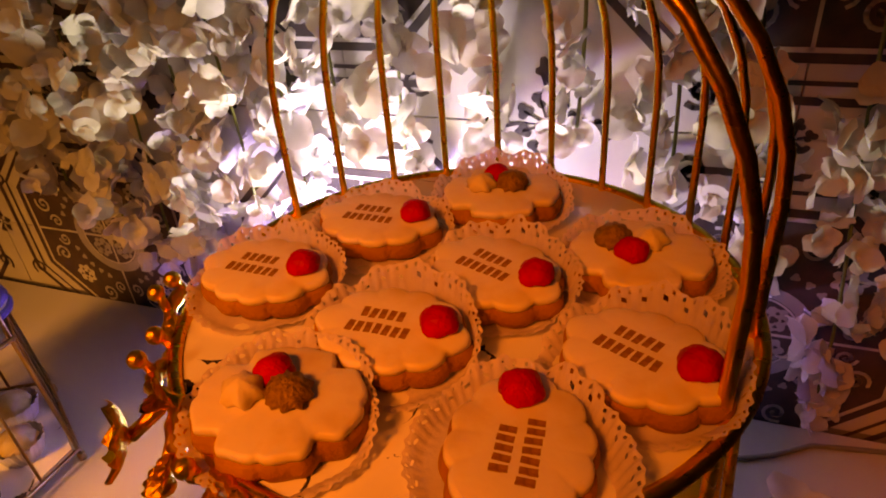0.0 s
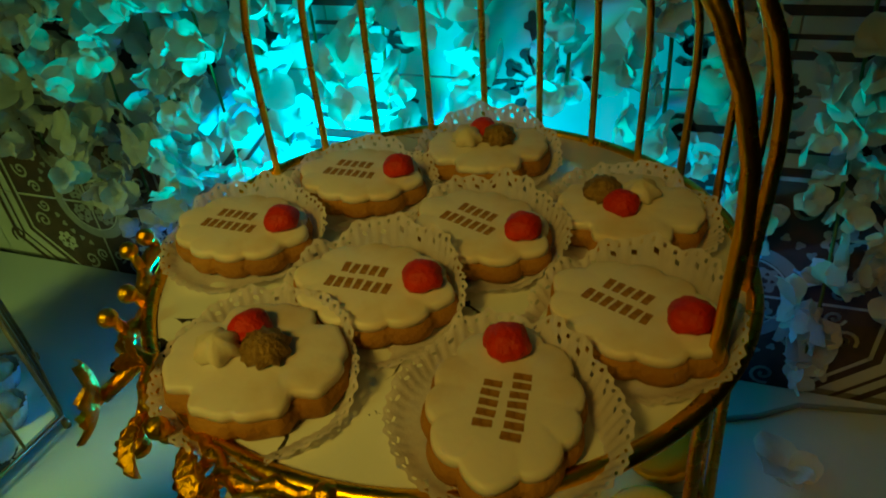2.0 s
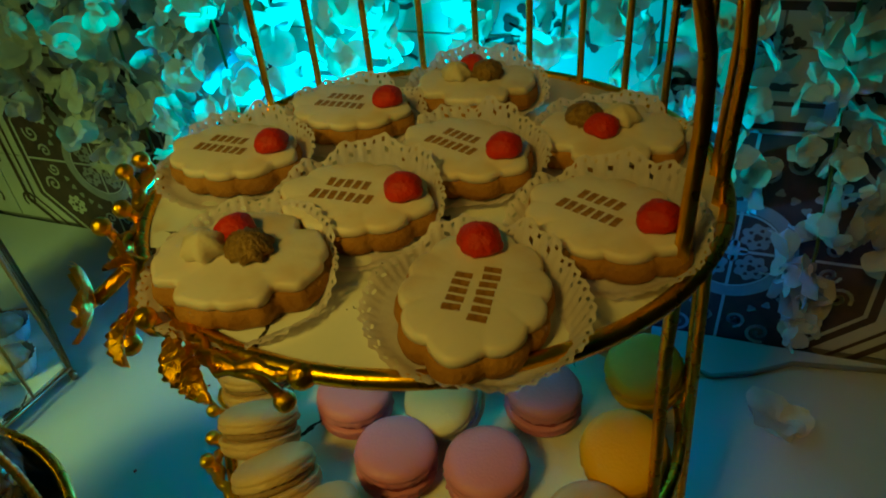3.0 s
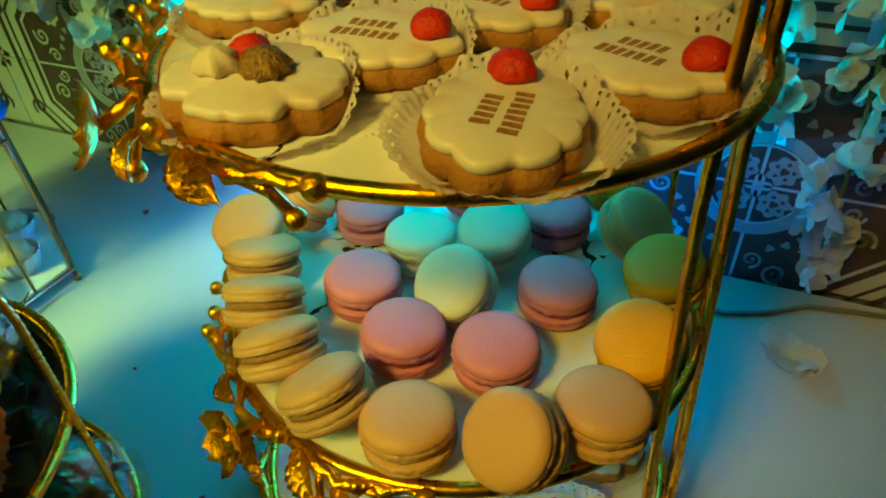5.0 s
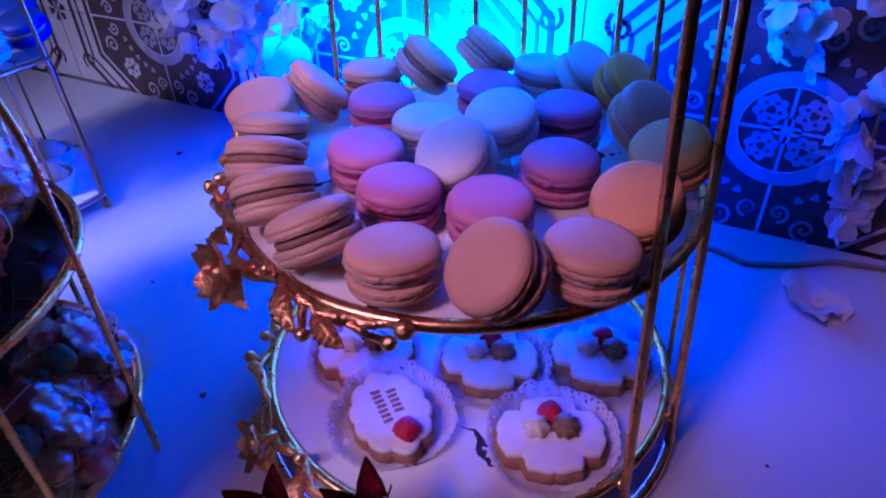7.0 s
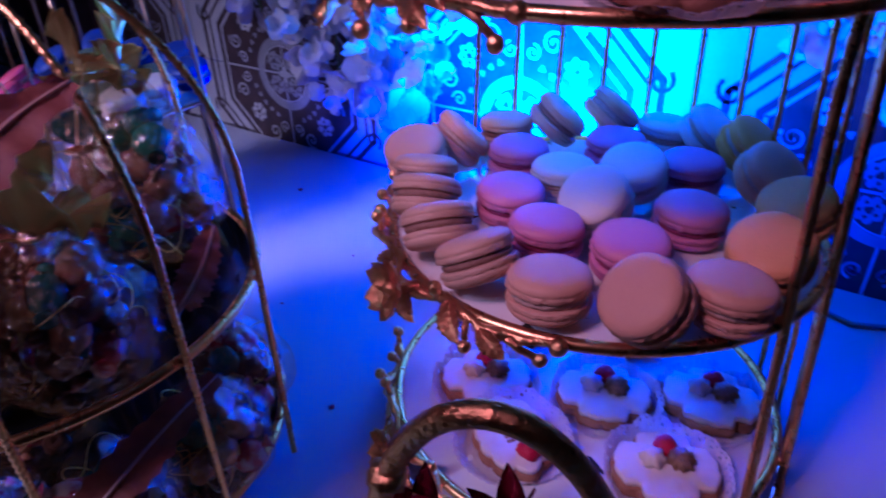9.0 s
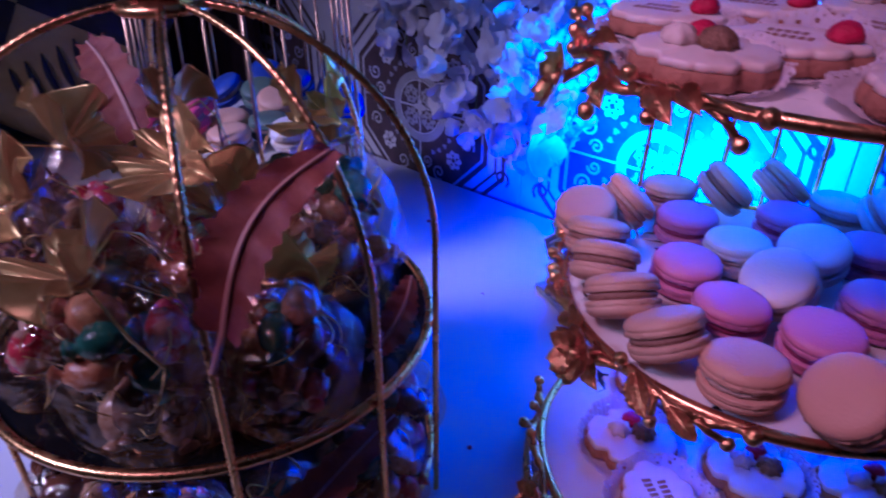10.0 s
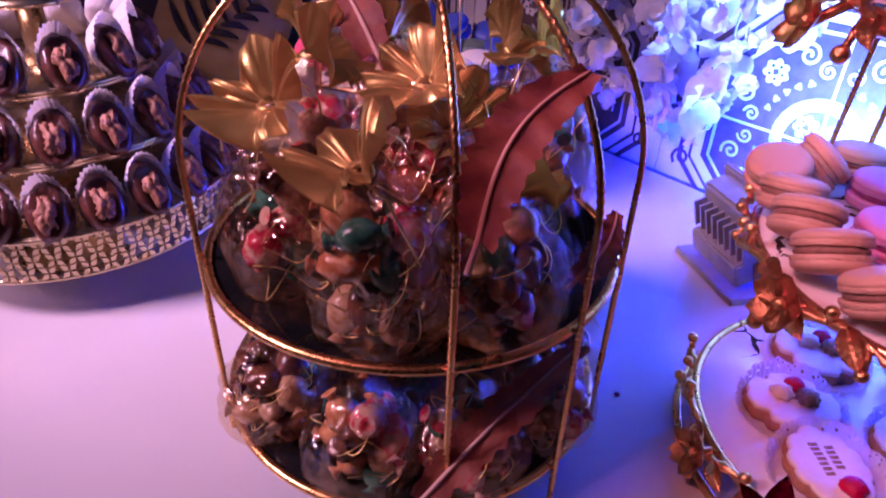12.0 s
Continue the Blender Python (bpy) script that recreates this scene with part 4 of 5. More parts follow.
def date_stand():
    st = thing("date_stand", "three-tier round stand with an openwork gilt metal gallery", "cake stand")
    for z, r in ((0.842, 0.172), (0.895, 0.138), (0.948, 0.103)):
        bm = bmesh.new()
        add_lathe(bm, [(0, z - 0.006), (r, z - 0.006), (r + 0.002, z - 0.003), (r, z), (0, z)], 80, Matrix.Translation(DC))
        part("shelf", bm, SILVER, st)
        bm = bmesh.new()
        add_tube(bm, arc(DC, r + 0.001, 0, 357, 119, z + 0.001), 0.0022, 7, closed=True)
        part("shelf_rim", bm, SILVER, st)
    for z, r in ((0.798, 0.170), (0.842, 0.175)):
        bm = bmesh.new()
        add_tube(bm, arc(DC, r, 0, 357, 119, z), 0.0026, 7, closed=True)
        part("gallery_rail", bm, SILVER, st)
    # openwork band: four-petal cells with round gaps
    bm = bmesh.new()
    n, rows = 64, 3
    for k in range(n):
        for j in range(rows):
            a0 = 2 * math.pi * (k + 0.5 * (j % 2)) / n
            zc = 0.7985 + 0.0435 * (j + 0.5) / rows
            rr = 0.1705 + 0.0045 * (j + 0.5) / rows
            c = Vector((DC.x + rr * math.cos(a0), DC.y + rr * math.sin(a0), zc))
            o, s = Vector((math.cos(a0), math.sin(a0), 0)), Vector((-math.sin(a0), math.cos(a0), 0))
            for q in range(4):
                t = math.pi / 4 + q * math.pi / 2
                d = s * math.cos(t) + Vector((0, 0, 1)) * math.sin(t)
                e = o.cross(d)
                pts = [c + d * 0.001, c + d * 0.0045 + e * 0.0026, c + d * 0.0098, c + d * 0.0045 - e * 0.0026]
                top = [bm.verts.new(p + o * 0.0011) for p in pts]
                bot = [bm.verts.new(p - o * 0.0008) for p in pts]
                bm.faces.new(top)
                bm.faces.new(bot[::-1])
                for w in range(4):
                    bm.faces.new((top[w], bot[w], bot[(w + 1) % 4], top[(w + 1) % 4]))
    tagged(part("gallery", bm, SILVER, st, "pierced floral gallery", smooth=False), kind="stuff")
    bm = bmesh.new()
    add_lathe(bm, [(0, TABLE + 0.001), (0.09, TABLE + 0.001), (0.09, TABLE + 0.006), (0.03, TABLE + 0.02), (0.022, 0.80), (0.05, 0.83), (0, 0.836)], 40, Matrix.Translation(DC))
    part("foot", bm, SILVER, st)
    i = 0
    for z, r, cnt in ((0.8425, 0.150, 24), (0.8955, 0.116, 18), (0.9485, 0.080, 12)):
        for k in range(cnt):
            a = 2 * math.pi * (k + 0.3) / cnt
            m = Matrix.Translation((DC.x + r * math.cos(a), DC.y + r * math.sin(a), z + 0.011)) @ Matrix.Rotation(a + math.pi / 2, 4, "Z") @ Matrix.Rotation(radians(58), 4, "X") @ Matrix.Translation((0, 0, 0.002))
            d = thing("stuffed_date", "dark date stuffed with walnut in a fluted white paper cup", "date", "dates on the stand", m)
            part("paper_cup", CUPM, None, d)
            part("date", DATEM[i % 3], None, d)
            part("walnut", NUTM[(i * 2) % 3], None, d)
            i += 1
    bm = bmesh.new()
    add_lathe(bm, [(0, 0.948), (0.02, 0.948), (0.012, 0.96), (0.012, 1.0), (0.045, 1.006), (0.047, 1.01), (0.0, 1.008)], 30, Matrix.Translation(DC))
    part("finial_dish", bm, SILVER, st)


date_stand()

# ---- dessert cage ----
GC = Vector((-0.545, 0.505, 0))
DARK_GOLD = material("dull_gold_wire", (0.45, 0.26, 0.1, 1), (0.55, 0.33, 0.14, 1), rough=0.3, metal=1.0, scale=100)
CUPCAKE = material("caramel_cream", (0.5, 0.32, 0.16, 1), (0.62, 0.46, 0.3, 1), rough=0.5, scale=60, bump=0.4)
GLASSY = material("white_dessert_cup", (0.7, 0.7, 0.72, 1), (0.6, 0.6, 0.62, 1), rough=0.2, scale=20)


def dessert_cage():
    st = thing("dessert_cage", "six-sided gold wire cage with two marble shelves of sweets", "cake stand")
    hexa = lambda r, z: [(GC.x + r * math.cos(radians(60 * k + 8)), GC.y + r * math.sin(radians(60 * k + 8)), z) for k in range(6)]
    for z, r in ((0.765, 0.135), (0.915, 0.130), (1.12, 0.12)):
        bm = bmesh.new()
        add_tube(bm, hexa(r, z), 0.0026, 6, closed=True)
        part("hoop", bm, DARK_GOLD, st)
        if z < 1:
            bm = bmesh.new()
            add_lathe(bm, [(0, z - 0.004), (r - 0.006, z - 0.004), (r - 0.006, z + 0.002), (0, z + 0.002)], 6, Matrix.Translation((GC.x, GC.y, 0)) @ Matrix.Rotation(radians(8), 4, "Z"))
            part("shelf", bm, MARBLE, st, smooth=False)
    for k in range(6):
        a, b = Vector(hexa(0.135, 0.755)[k]), Vector(hexa(0.12, 1.12)[k])
        a2, b2 = Vector(hexa(0.135, 0.765)[(k + 1) % 6]), Vector(hexa(0.12, 1.12)[(k + 1) % 6])
        for f in (0.0, 0.33, 0.67):
            bm = bmesh.new()
            add_tube(bm, [a.lerp(a2, f), b.lerp(b2, f)], 0.0022 if f == 0 else 0.0015, 6)
            part("bar", bm, DARK_GOLD, st)
        bm = bmesh.new()
        add_tube(bm, [b, b.lerp(Vector((GC.x, GC.y, 1.2)), 0.4) + Vector((0, 0, 0.02)), Vector((GC.x, GC.y, 1.22))], 0.002, 6)
        part("bar", bm, DARK_GOLD, st)
        bm = bmesh.new()
        add_lathe(bm, [(0, 0), (0.004, 0), (0.004, 0.008), (0, 0.008)], 8, Matrix.Translation((a.x, a.y, TABLE)))
        part("foot", bm, DARK_GOLD, st)
    for k in range(9):
        a, r = radians(45 * k + 10), 0.082 if k < 8 else 0.0
        d = thing("dessert_cup", "white pleated cup dessert with caramel cream inside a wire cage", "dessert", "desserts in the cage", pose(GC.x + r * math.cos(a), GC.y + r * math.sin(a), 0.7675))
        bm = bmesh.new()
        rows = [[((q * (1 + 0.05 * math.cos(20 * t))) * math.cos(t), (q * (1 + 0.05 * math.cos(20 * t))) * math.sin(t), z) for t in (2 * math.pi * i / 60 for i in range(60))] for q, z in ((0.018, 0), (0.022, 0.012), (0.025, 0.022))]
        add_grid(bm, rows, True, True)
        part("cup", bm, GLASSY, d)
        bm = bmesh.new()
        rosette(bm, (0, 0, 0.012), 0.019, 8, k, 0.2)
        part("cream", bm, CUPCAKE, d)


dessert_cage()
for i, (dx, dy, dz, col, ax) in enumerate((
        (-0.085, -0.075, 0.010, "coral", (-0.4, -0.5, 0.7)), (-0.055, -0.09, 0.012, "coral", (-0.5, -0.3, 0.7)), (-0.02, -0.085, 0.008, "coral", (-0.5, -0.2, 0.8)), (-0.05, -0.04, 0.01, "coral", (-0.4, -0.2, 0.8)),
        (0.0, -0.045, 0.0, "peach", (0, -0.1, 1)), (0.03, -0.085, 0.0, "peach", (0, -0.1, 1)), (0.045, -0.035, 0.0, "green", (0, 0, 1)), (0.03, 0.005, 0.012, "peach", (0.2, -0.3, 1)),
        (0.085, -0.055, 0.003, "white", (0, -0.2, 1)), (0.09, -0.01, 0.002, "white", (0, -0.1, 1)), (0.06, 0.035, 0.0, "green", (0, 0, 1)), (-0.01, 0.03, 0.012, "green", (0.1, -0.3, 1)),
        (-0.05, 0.02, 0.014, "blue", (-0.3, -0.4, 0.8)), (0.02, 0.06, 0.016, "blue", (-0.2, -0.3, 0.8)), (-0.03, 0.075, 0.018, "blue", (0.4, -0.4, 0.7)), (0.06, 0.085, 0.008, "blue", (0.1, -0.3, 1)), (0.095, 0.045, 0.004, "blue", (0, -0.2, 1)))):
    macaron(GC.x + dx, GC.y + dy, 0.917 + 0.0139 + dz, col, ax, i, "macarons in the cage", where="in a wire cage")

# ---- floodlight ----
def floodlight():
    grey = material("grey_cast_housing", (0.20, 0.21, 0.23, 1), (0.25, 0.26, 0.28, 1), rough=0.5, scale=60, bump=0.1)
    glow = bpy.data.materials.new("lamp_lens")
    glow.use_nodes = True
    glow.node_tree.nodes["Principled BSDF"].inputs["Roughness"].default_value = 0.2
    f = thing("floodlight", "small grey coloured floodlight with cooling fins standing on the table", "floodlight", m=Matrix.Translation(FLOOD) @ Matrix.Rotation(radians(-47), 4, "Z") @ Matrix.Scale(1.2, 4))
    tip = Matrix.Translation((0, -0.004, 0.006)) @ Matrix.Rotation(radians(18), 4, "X")
    bm = bmesh.new()
    add_box(bm, (-0.045, -0.03, 0.0), (0.045, 0.03, 0.006), 0.001)
    part("bracket", bm, grey, f, smooth=False)
    bm = bmesh.new()
    add_box(bm, (-0.042, 0.004, 0.006), (0.042, 0.03, 0.072), 0.003, tip)
    part("housing", bm, grey, f, smooth=False)
    bm = bmesh.new()
    add_box(bm, (-0.048, 0.028, 0.002), (0.048, 0.036, 0.078), 0.002, tip)
    part("front_frame", bm, grey, f, smooth=False)
    for k in range(9):
        bm = bmesh.new()
        x = -0.036 + 0.009 * k
        add_box(bm, (x - 0.0012, -0.008, 0.032), (x + 0.0012, 0.004, 0.058), 0, tip)
        part("fin", bm, grey, f, smooth=False)
    bm = bmesh.new()
    add_box(bm, (-0.034, -0.014, 0.008), (0.034, 0.004, 0.032), 0.002, tip)
    part("driver_box", bm, grey, f, smooth=False)


floodlight()

# ---- basket of foil sweets ----
BC = Vector((-0.045, 0.085, 0))
RED_FOIL = material("dark_red_foil", (0.22, 0.008, 0.010, 1), (0.34, 0.015, 0.015, 1), rough=0.25, metal=0.6, scale=120, bump=0.5, bump_scale=200)
DARK_CHOC = material("dark_chocolate", (0.02, 0.010, 0.008, 1), (0.035, 0.016, 0.012, 1), rough=0.25, scale=60)


def sweet_basket():
    b = thing("sweet_basket", "round gilt basket with an arched gold handle", "basket")
    bm = bmesh.new()
    add_lathe(bm, [(0, TABLE), (0.04, TABLE), (0.04, TABLE + 0.004), (0.015, TABLE + 0.014), (0.012, 0.79), (0.045, 0.80), (0.066, 0.812), (0.068, 0.824), (0.064, 0.824), (0.06, 0.814), (0.04, 0.806), (0, 0.804)], 56, Matrix.Translation(BC))
    part("bowl", bm, GOLD, b)
    pts = []
    for k in range(41):
        t = math.pi * (1 - k / 40)
        pts.append((-0.030 + 0.034 * math.cos(t) + 0.012 * (k / 40), 0.022 - 0.016 * math.sin(t), 0.82 + 0.236 * math.sin(t) ** 0.45 - 0.02 * (k / 40)))
    bm = bmesh.new()
    add_tube(bm, pts, 0.0031, 10)
    part("handle", bm, GOLD_CAST, b)
    for f in (7, 10):
        bm = bmesh.new()
        add_ball(bm, pts[f], 0.0052, 12, 8, 0.8, 0.3, f)
        part("handle_knot", bm, GOLD_CAST, b)
    rnd = random.Random(5)
    for k in range(16):
        a, r = 2.4 * k, 0.0155 * math.sqrt(k)
        m = pose(BC.x + r * math.cos(a), BC.y + r * math.sin(a), 0.818 + 0.022 * (1 - r / 0.07), rnd.uniform(-20, 20), rnd.uniform(-20, 20), rnd.uniform(0, 360))
        s = thing("foil_sweet", "dark red foil-wrapped chocolate with twisted points in a gilt basket" if k % 3 else "dark chocolate sweet in a gilt basket", "sweet", "sweets in the basket", m)
        bm = bmesh.new()
        add_ball(bm, (0, 0, 0.010), 0.0145, 14, 9, 0.8, 0.15, k)
        part("wrapped_body", bm, RED_FOIL if k % 3 else DARK_CHOC, s)
        if k % 3:
            for q in range(4):
                t = q * 1.57 + 0.4
                bm = bmesh.new()
                p0 = Vector((0.008 * math.cos(t), 0.008 * math.sin(t), 0.018))
                d = Vector((math.cos(t) * 0.5, math.sin(t) * 0.5, 0.8))
                e = Vector((-math.sin(t), math.cos(t), 0))
                add_grid(bm, [[p0 + d * 0.022 * f + e * 0.009 * (1 - f ** 1.5) * w + Vector((0, 0, 0.002 * w * w)) for w in (-1, 0, 1)] for f in (0, 0.35, 0.7, 0.98)], closed=False)
                bmesh.ops.solidify(bm, geom=list(bm.faces), thickness=0.0005)
                part("foil_point", bm, RED_FOIL, s)


sweet_basket()

# ---- cushion and panel at the far end ----
YELLOW_CLOTH = material("gold_brocade", (0.58, 0.36, 0.06, 1), (0.50, 0.30, 0.05, 1), rough=0.7, scale=50, bump=0.5, bump_scale=500)
BLACK_CLOTH = material("black_brocade", (0.02, 0.016, 0.013, 1), (0.035, 0.028, 0.02, 1), rough=0.75, scale=50, bump=0.5, bump_scale=500)
BROWN_CLOTH = material("brown_panel_cloth", (0.07, 0.028, 0.022, 1), (0.10, 0.04, 0.03, 1), rough=0.7, scale=14, bump=0.3)


def cushion(m):
    c = thing("cushion", "gold and black brocade cushion with a leafy pattern", "cushion", m=m)
    n = 25

    def surf(u, v, s):
        k = (1 - u ** 4) * (1 - v ** 4)
        pin = 1 - 0.06 * (1 - abs(u * v))
        return Vector((0.17 * u * pin, s * 0.055 * max(0, k) ** 0.6, 0.17 * v * pin))

    bm = bmesh.new()
    for s in (-1, 1):
        add_grid(bm, [[surf(-1 + 2 * i / (n - 1), -1 + 2 * j / (n - 1), s) for i in range(n)] for j in range(n)], closed=False)
    bmesh.ops.remove_doubles(bm, verts=bm.verts, dist=0.0005)
    part("cover", bm, YELLOW_CLOTH, c)
    for (u0, u1, v0, v1) in ((-1, 0, -1, 0), (0, 1, 0, 1)):
        bm = bmesh.new()
        add_grid(bm, [[surf(u0 + (u1 - u0) * i / 12, v0 + (v1 - v0) * j / 12, -1) * 1.004 + Vector((0, -0.0012, 0)) for i in range(13)] for j in range(13)], closed=False)
        part("patch", bm, BLACK_CLOTH, c, "black brocade patch")
    rnd = random.Random(3)
    for cu, cv, dark in ((-0.5, 0.5, 1), (0.5, -0.5, 1), (-0.5, -0.5, 0), (0.5, 0.5, 0)):
        for k in range(11):
            f = k / 10
            u, v = cu + 0.34 * (f - 0.5), cv + 0.5 * (f - 0.5)
            sd = 1 if k % 2 else -1
            bm = bmesh.new()
            pts = []
            for w in np.linspace(0, 1, 6):
                uu, vv = u + sd * 0.26 * w * (1 - 0.4 * f), v + 0.16 * w - 0.1 * w * w * sd
                pts.append(surf(max(-0.97, min(0.97, uu)), max(-0.97, min(0.97, vv)), -1) + Vector((0, -0.003, 0)))
            add_tube(bm, pts, lambda q: 0.0045 * math.sin(math.pi * (0.1 + 0.85 * q)) + 0.0006, 6)
            part("brocade_leaf", bm, BLACK_CLOTH if dark else YELLOW_CLOTH, c)


cushion(pose(-1.10, 0.70, TABLE + 0.23, -14, 26, 30) @ Matrix.Scale(1.25, 4))
bm = bmesh.new()
rows = []
for z in np.linspace(0.0, 0.62, 12):
    rows.append([WALL_M @ Vector((-1.18 + 0.34 * i / 60, -0.04 - 0.012 * math.sin(i * 0.75) - 0.004 * math.sin(i * 0.31 + z * 6), z)) for i in range(61)])
add_grid(bm, rows, closed=False)
bmesh.ops.solidify(bm, geom=list(bm.faces), thickness=0.003)
tagged(part("curtain", bm, BROWN_CLOTH), "dark brown gathered curtain hanging to the table", "curtain")

# ---- small things on the table ----
def fallen_blossom(x, y, rz, s=1.0):
    g = thing("fallen_blossom", "cream silk blossom fallen on the white table", "flower", m=pose(x, y, TABLE + 0.006, 0, 0, rz))
    part("petals", BLOSSOMS[2], None, g, m=Matrix.Scale(s, 4))


fallen_blossom(0.279, 0.409, 20, 1.3)
bm = bmesh.new()
pts = [Vector((0.195, 0.500, TABLE + 0.003)), Vector((0.217, 0.490, TABLE + 0.003)), Vector((0.240, 0.471, TABLE + 0.003)), Vector((0.28, 0.472, TABLE + 0.003)), Vector((0.322, 0.481, TABLE + 0.003)), Vector((0.42, 0.46, TABLE + 0.003))]
add_tube(bm, pts, 0.0026, 7)
tagged(part("power_cable", bm, material("grey_cable", (0.25, 0.25, 0.25, 1), rough=0.5)), "thin grey cable lying on the white table", "cable")
PETAL_BIT = material("crimson_crumb", (0.25, 0.01, 0.02, 1), rough=0.6)
for x, y, r in ((-0.386, 0.645, 0.0035), (-0.198, 0.274, 0.0025), (-0.30, 0.40, 0.0018), (-0.26, 0.5, 0.0016), (0.2, 0.25, 0.0015)):
    bm = bmesh.new()
    add_ball(bm, (x, y, TABLE + 0.001), r, 8, 5, 0.4, 0.5, 3)
    tagged(part("crumb", bm, PETAL_BIT), "tiny crimson petal crumb on the white table", "crumb", "crumbs on the table")


# ---- tiles and their printed ornament, last ----
TS = 0.195


def flat_poly(bm, pts, y):
    f = bm.faces.new([bm.verts.new((p[0], y, p[1])) for p in pts])
    return f


def ring_poly(bm, cx, cz, r0, r1, y, n=40, a0=0.0, a1=2 * math.pi):
    for i in range(n):
        t0, t1 = a0 + (a1 - a0) * i / n, a0 + (a1 - a0) * (i + 1) / n
        flat_poly(bm, [(cx + r0 * math.cos(t0), cz + r0 * math.sin(t0)), (cx + r1 * math.cos(t0), cz + r1 * math.sin(t0)), (cx + r1 * math.cos(t1), cz + r1 * math.sin(t1)), (cx + r0 * math.cos(t1), cz + r0 * math.sin(t1))], y)


def blob(bm, cx, cz, r, y, lobes=5, amp=0.3, rot=0.0, n=30, sx=1.0):
    c = bm.verts.new((cx, y, cz))
    vs = []
    for i in range(n):
        t = 2 * math.pi * i / n
        q = r * (1 - amp + amp * abs(math.cos(lobes * t / 2 + rot)) * 1.3)
        vs.append(bm.verts.new((cx + sx * q * math.cos(t), y, cz + q * math.sin(t))))
    for i in range(n):
        bm.faces.new((c, vs[i], vs[(i + 1) % n]))


def stroke(bm, pts, w, y):
    for (x0, z0), (x1, z1) in zip(pts, pts[1:]):
        d = Vector((x1 - x0, z1 - z0))
        if d.length < 1e-6:
            continue
        d.normalize()
        px, pz = -d.y * w / 2, d.x * w / 2
        ex, ez = d.x * w * 0.3, d.y * w * 0.3
        flat_poly(bm, [(x0 + px - ex, z0 + pz - ez), (x0 - px - ex, z0 - pz - ez), (x1 - px + ex, z1 - pz + ez), (x1 + px + ex, z1 + pz + ez)], y)


def octagon(r, k=0.72):
    """Irregular eight-sided star outline."""
    a, b = r, r * k * 0.62
    return [(a, b), (b, a), (-b, a), (-a, b), (-a, -b), (-b, -a), (b, -a), (a, -b)]


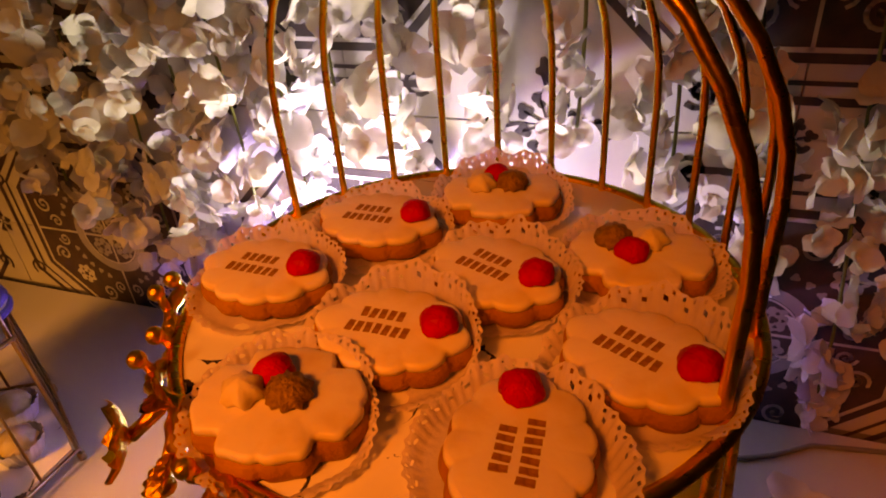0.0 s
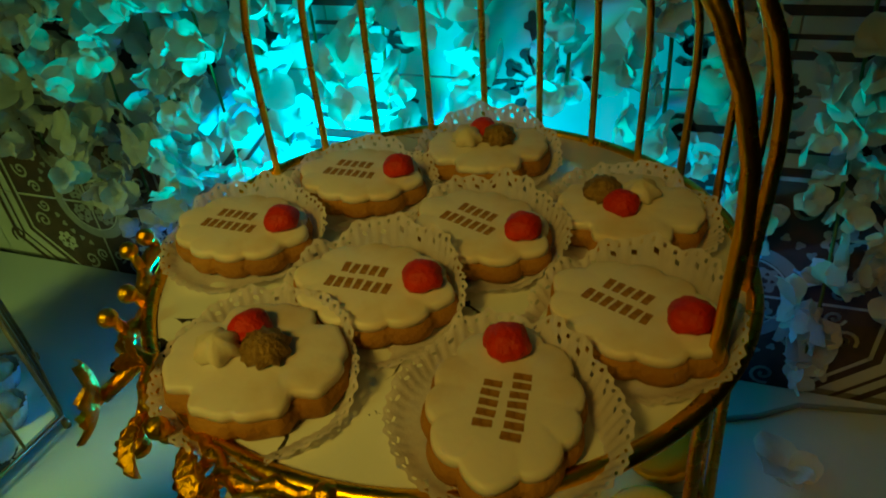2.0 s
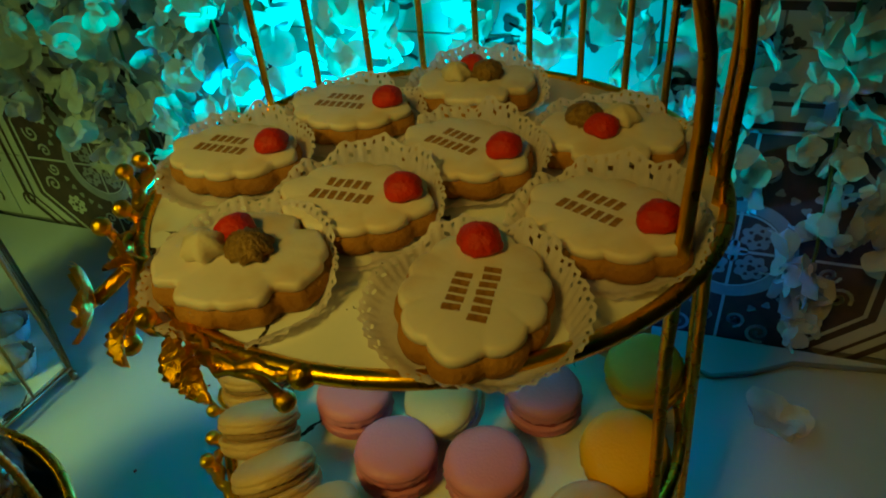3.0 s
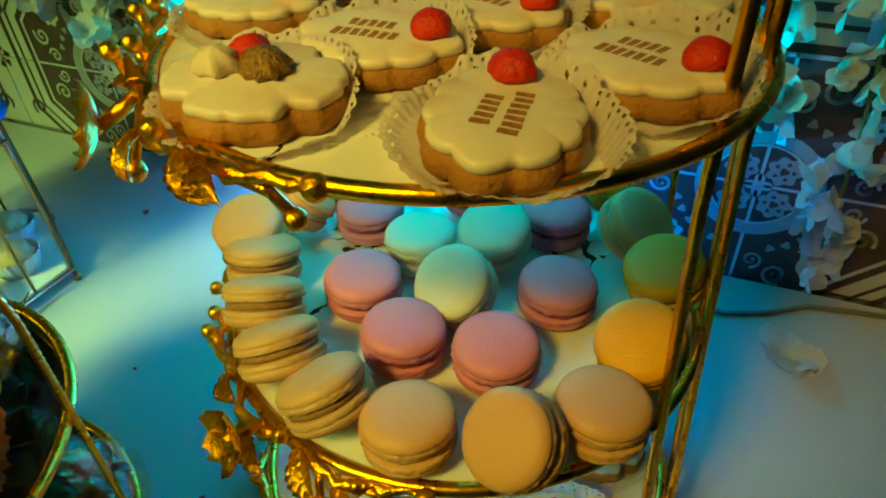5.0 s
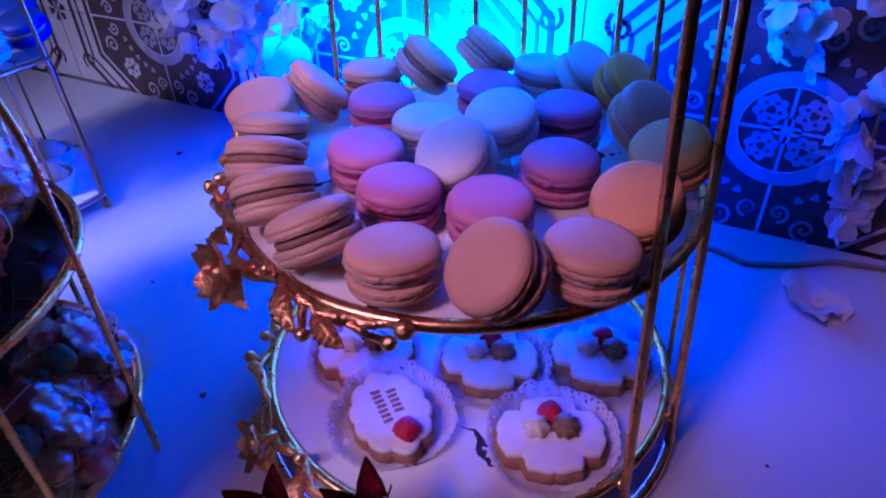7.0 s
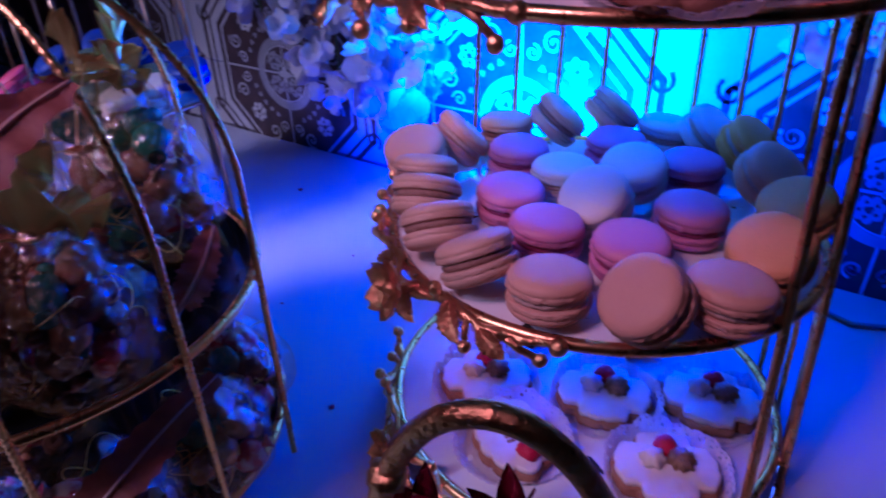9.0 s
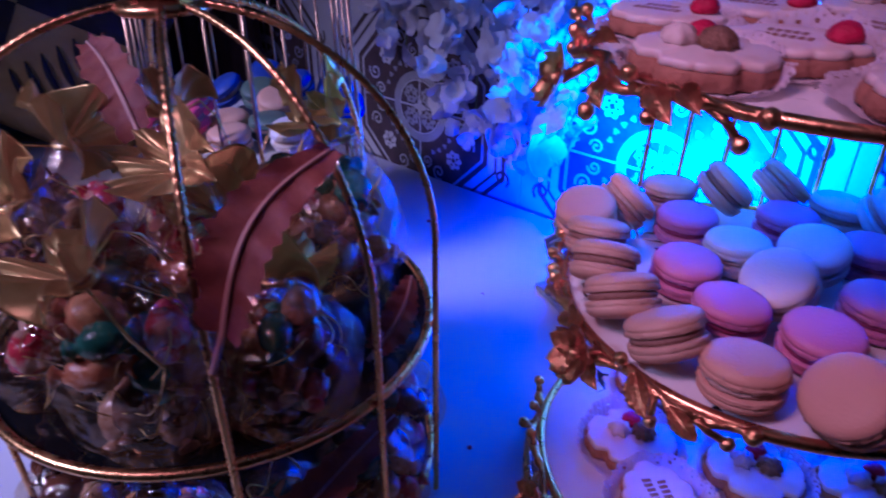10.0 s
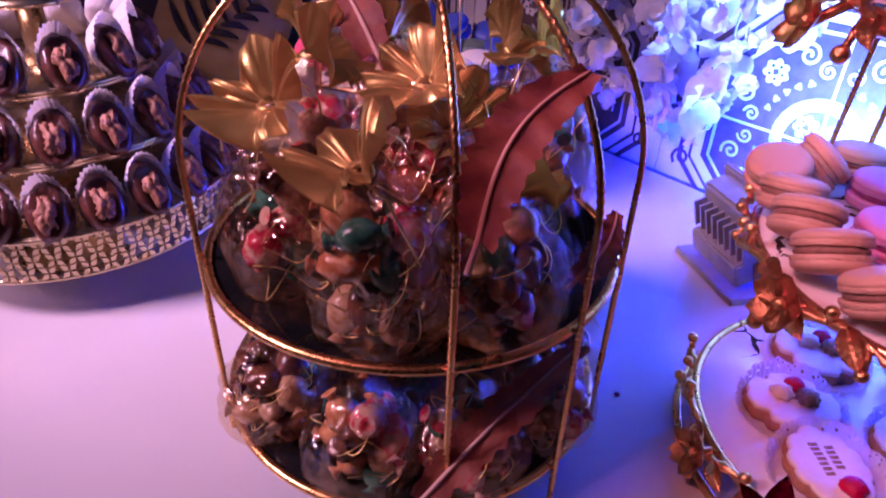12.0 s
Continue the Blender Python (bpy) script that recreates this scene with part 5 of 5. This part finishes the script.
def ornament():
    dark, cream, grey = bmesh.new(), bmesh.new(), bmesh.new()
    Y1, Y2, Y3 = -0.0006, -0.0010, -0.0014
    close = lambda p: p + [p[0]]
    flat_poly(dark, octagon(0.134), Y1)
    stroke(dark, close(octagon(0.163)), 0.007, Y1)
    stroke(dark, close(octagon(0.149)), 0.004, Y1)
    stroke(cream, close(octagon(0.124)), 0.004, Y2)
    ring_poly(grey, 0, 0, 0.043, 0.055, Y2)
    ring_poly(cream, 0, 0, 0.0405, 0.0425, Y3)
    for k in range(4):
        t = k * math.pi / 2
        stroke(cream, [(0.006 * math.cos(t), 0.006 * math.sin(t)), (0.043 * math.cos(t), 0.043 * math.sin(t))], 0.003, Y2)
        stroke(cream, [(0.055 * math.cos(t), 0.055 * math.sin(t)), (0.124 * math.cos(t), 0.124 * math.sin(t))], 0.003, Y2)
        t += math.pi / 4
        blob(grey, 0.025 * math.cos(t), 0.025 * math.sin(t), 0.0145, Y2, 7, 0.22, k)
        blob(dark, 0.025 * math.cos(t), 0.025 * math.sin(t), 0.004, Y3, 3, 0.3, k)
        blob(cream, 0.098 * math.cos(t), 0.098 * math.sin(t), 0.015, Y2, 7, 0.25, k)
        for w in range(5):
            blob(dark, 0.098 * math.cos(t) + 0.008 * math.cos(w * 1.257 + k), 0.098 * math.sin(t) + 0.008 * math.sin(w * 1.257 + k), 0.0022, Y3, 3, 0.3, w, 12)
            blob(dark, 0.025 * math.cos(t) + 0.008 * math.cos(w * 1.257 + k), 0.025 * math.sin(t) + 0.008 * math.sin(w * 1.257 + k), 0.0020, Y3, 3, 0.3, w, 12)
            blob(grey, 0.072 * math.cos(t + (w - 2) * 0.2), 0.072 * math.sin(t + (w - 2) * 0.2), 0.0042, Y2, 3, 0.4, w, 14)
        blob(dark, 0.098 * math.cos(t), 0.098 * math.sin(t), 0.004, Y3, 4, 0.3, k)
        for s in (-1, 1):
            q = t + s * 0.40
            stroke(cream, [(0.104 * math.cos(q) + 0.013 * (1 - f * 0.85) * math.cos(q + s * 8.5 * f), 0.104 * math.sin(q) + 0.013 * (1 - f * 0.85) * math.sin(q + s * 8.5 * f)) for f in np.linspace(0, 1, 20)], 0.0034, Y2)
            q = t + s * 0.62
            stroke(cream, [(0.085 * math.cos(q) + 0.010 * (1 - f * 0.85) * math.cos(q - s * 8.5 * f), 0.085 * math.sin(q) + 0.010 * (1 - f * 0.85) * math.sin(q - s * 8.5 * f)) for f in np.linspace(0, 1, 18)], 0.003, Y2)
            pts = []
            for i in range(16):
                f = i / 15
                pts.append((0.176 * math.cos(t + s * 0.36) + (0.014 * (1 - f * 0.8)) * math.cos(t + s * 7.0 * f), 0.176 * math.sin(t + s * 0.36) + (0.014 * (1 - f * 0.8)) * math.sin(t + s * 7.0 * f)))
            stroke(dark, pts, 0.0042, Y1)
    blob(cream, 0, 0, 0.011, Y2, 4, 0.5, 0)
    # sprig between the stars
    for cx, cz in ((0.195, 0.195), (-0.195, 0.195), (0.0, 0.195), (0.195, 0.0)):
        big = abs(cx) > 0.1 and abs(cz) > 0.1
        for k in range(8 if big else 6):
            t = k * 2 * math.pi / (8 if big else 6) + 0.3
            r = 0.024 if big else 0.013
            blob(dark, cx + r * math.cos(t), cz + r * math.sin(t), 0.0075 if big else 0.0052, Y1, 3, 0.4, k, 18)
            stroke(dark, [(cx + 0.004 * math.cos(t), cz + 0.004 * math.sin(t)), (cx + r * math.cos(t), cz + r * math.sin(t))], 0.0022, Y1)
        if big:
            for k in range(4):
                t = k * math.pi / 2
                blob(dark, cx + 0.05 * math.cos(t), cz + 0.05 * math.sin(t), 0.011, Y1, 5, 0.4, k, 20)
                stroke(dark, [(cx + 0.026 * math.cos(t), cz + 0.026 * math.sin(t)), (cx + 0.046 * math.cos(t + 0.12), cz + 0.046 * math.sin(t + 0.12))], 0.003, Y1)
    out = []
    for bm, mat in ((dark, TILE_DARK), (cream, TILE), (grey, TILE_GREY)):
        me = bpy.data.meshes.new("tile_print")
        for f in bm.faces:
            f.normal_update()
            if f.normal.y > 0:
                f.normal_flip()
        bm.to_mesh(me)
        bm.free()
        me.materials.append(mat)
        out.append(me)
    return out


def tiled_wall():
    g = 0.0006
    bm = bmesh.new()
    add_box(bm, (g, 0.0, g), (TS - g, 0.012, TS - g), 0.0006)
    me = mesh_of(bm, "tile", TILE, False)
    prints = ornament()
    u0, z0 = 0.284, 0.106
    for i in range(-9, 4):
        for k in range(-1, 4):
            lo = z0 + TS * k
            if lo < 0:
                bm = bmesh.new()
                add_box(bm, (g, 0.0, -lo + 0.001), (TS - g, 0.012, TS - g), 0.0006)
                part("tile", bm, TILE, WALL, m=WALL_M @ Matrix.Translation((u0 + TS * i, 0, lo)), smooth=False)
            else:
                part("tile", me, None, WALL, m=WALL_M @ Matrix.Translation((u0 + TS * i, 0, lo)))
    for i in range(-5, 2):
        for k in (0, 1):
            for p in prints:
                tagged(part("tile_print", p, None, WALL, m=WALL_M @ Matrix.Translation((u0 + 2 * TS * i, 0, z0 + 2 * TS * k))), kind="stuff")


tiled_wall()
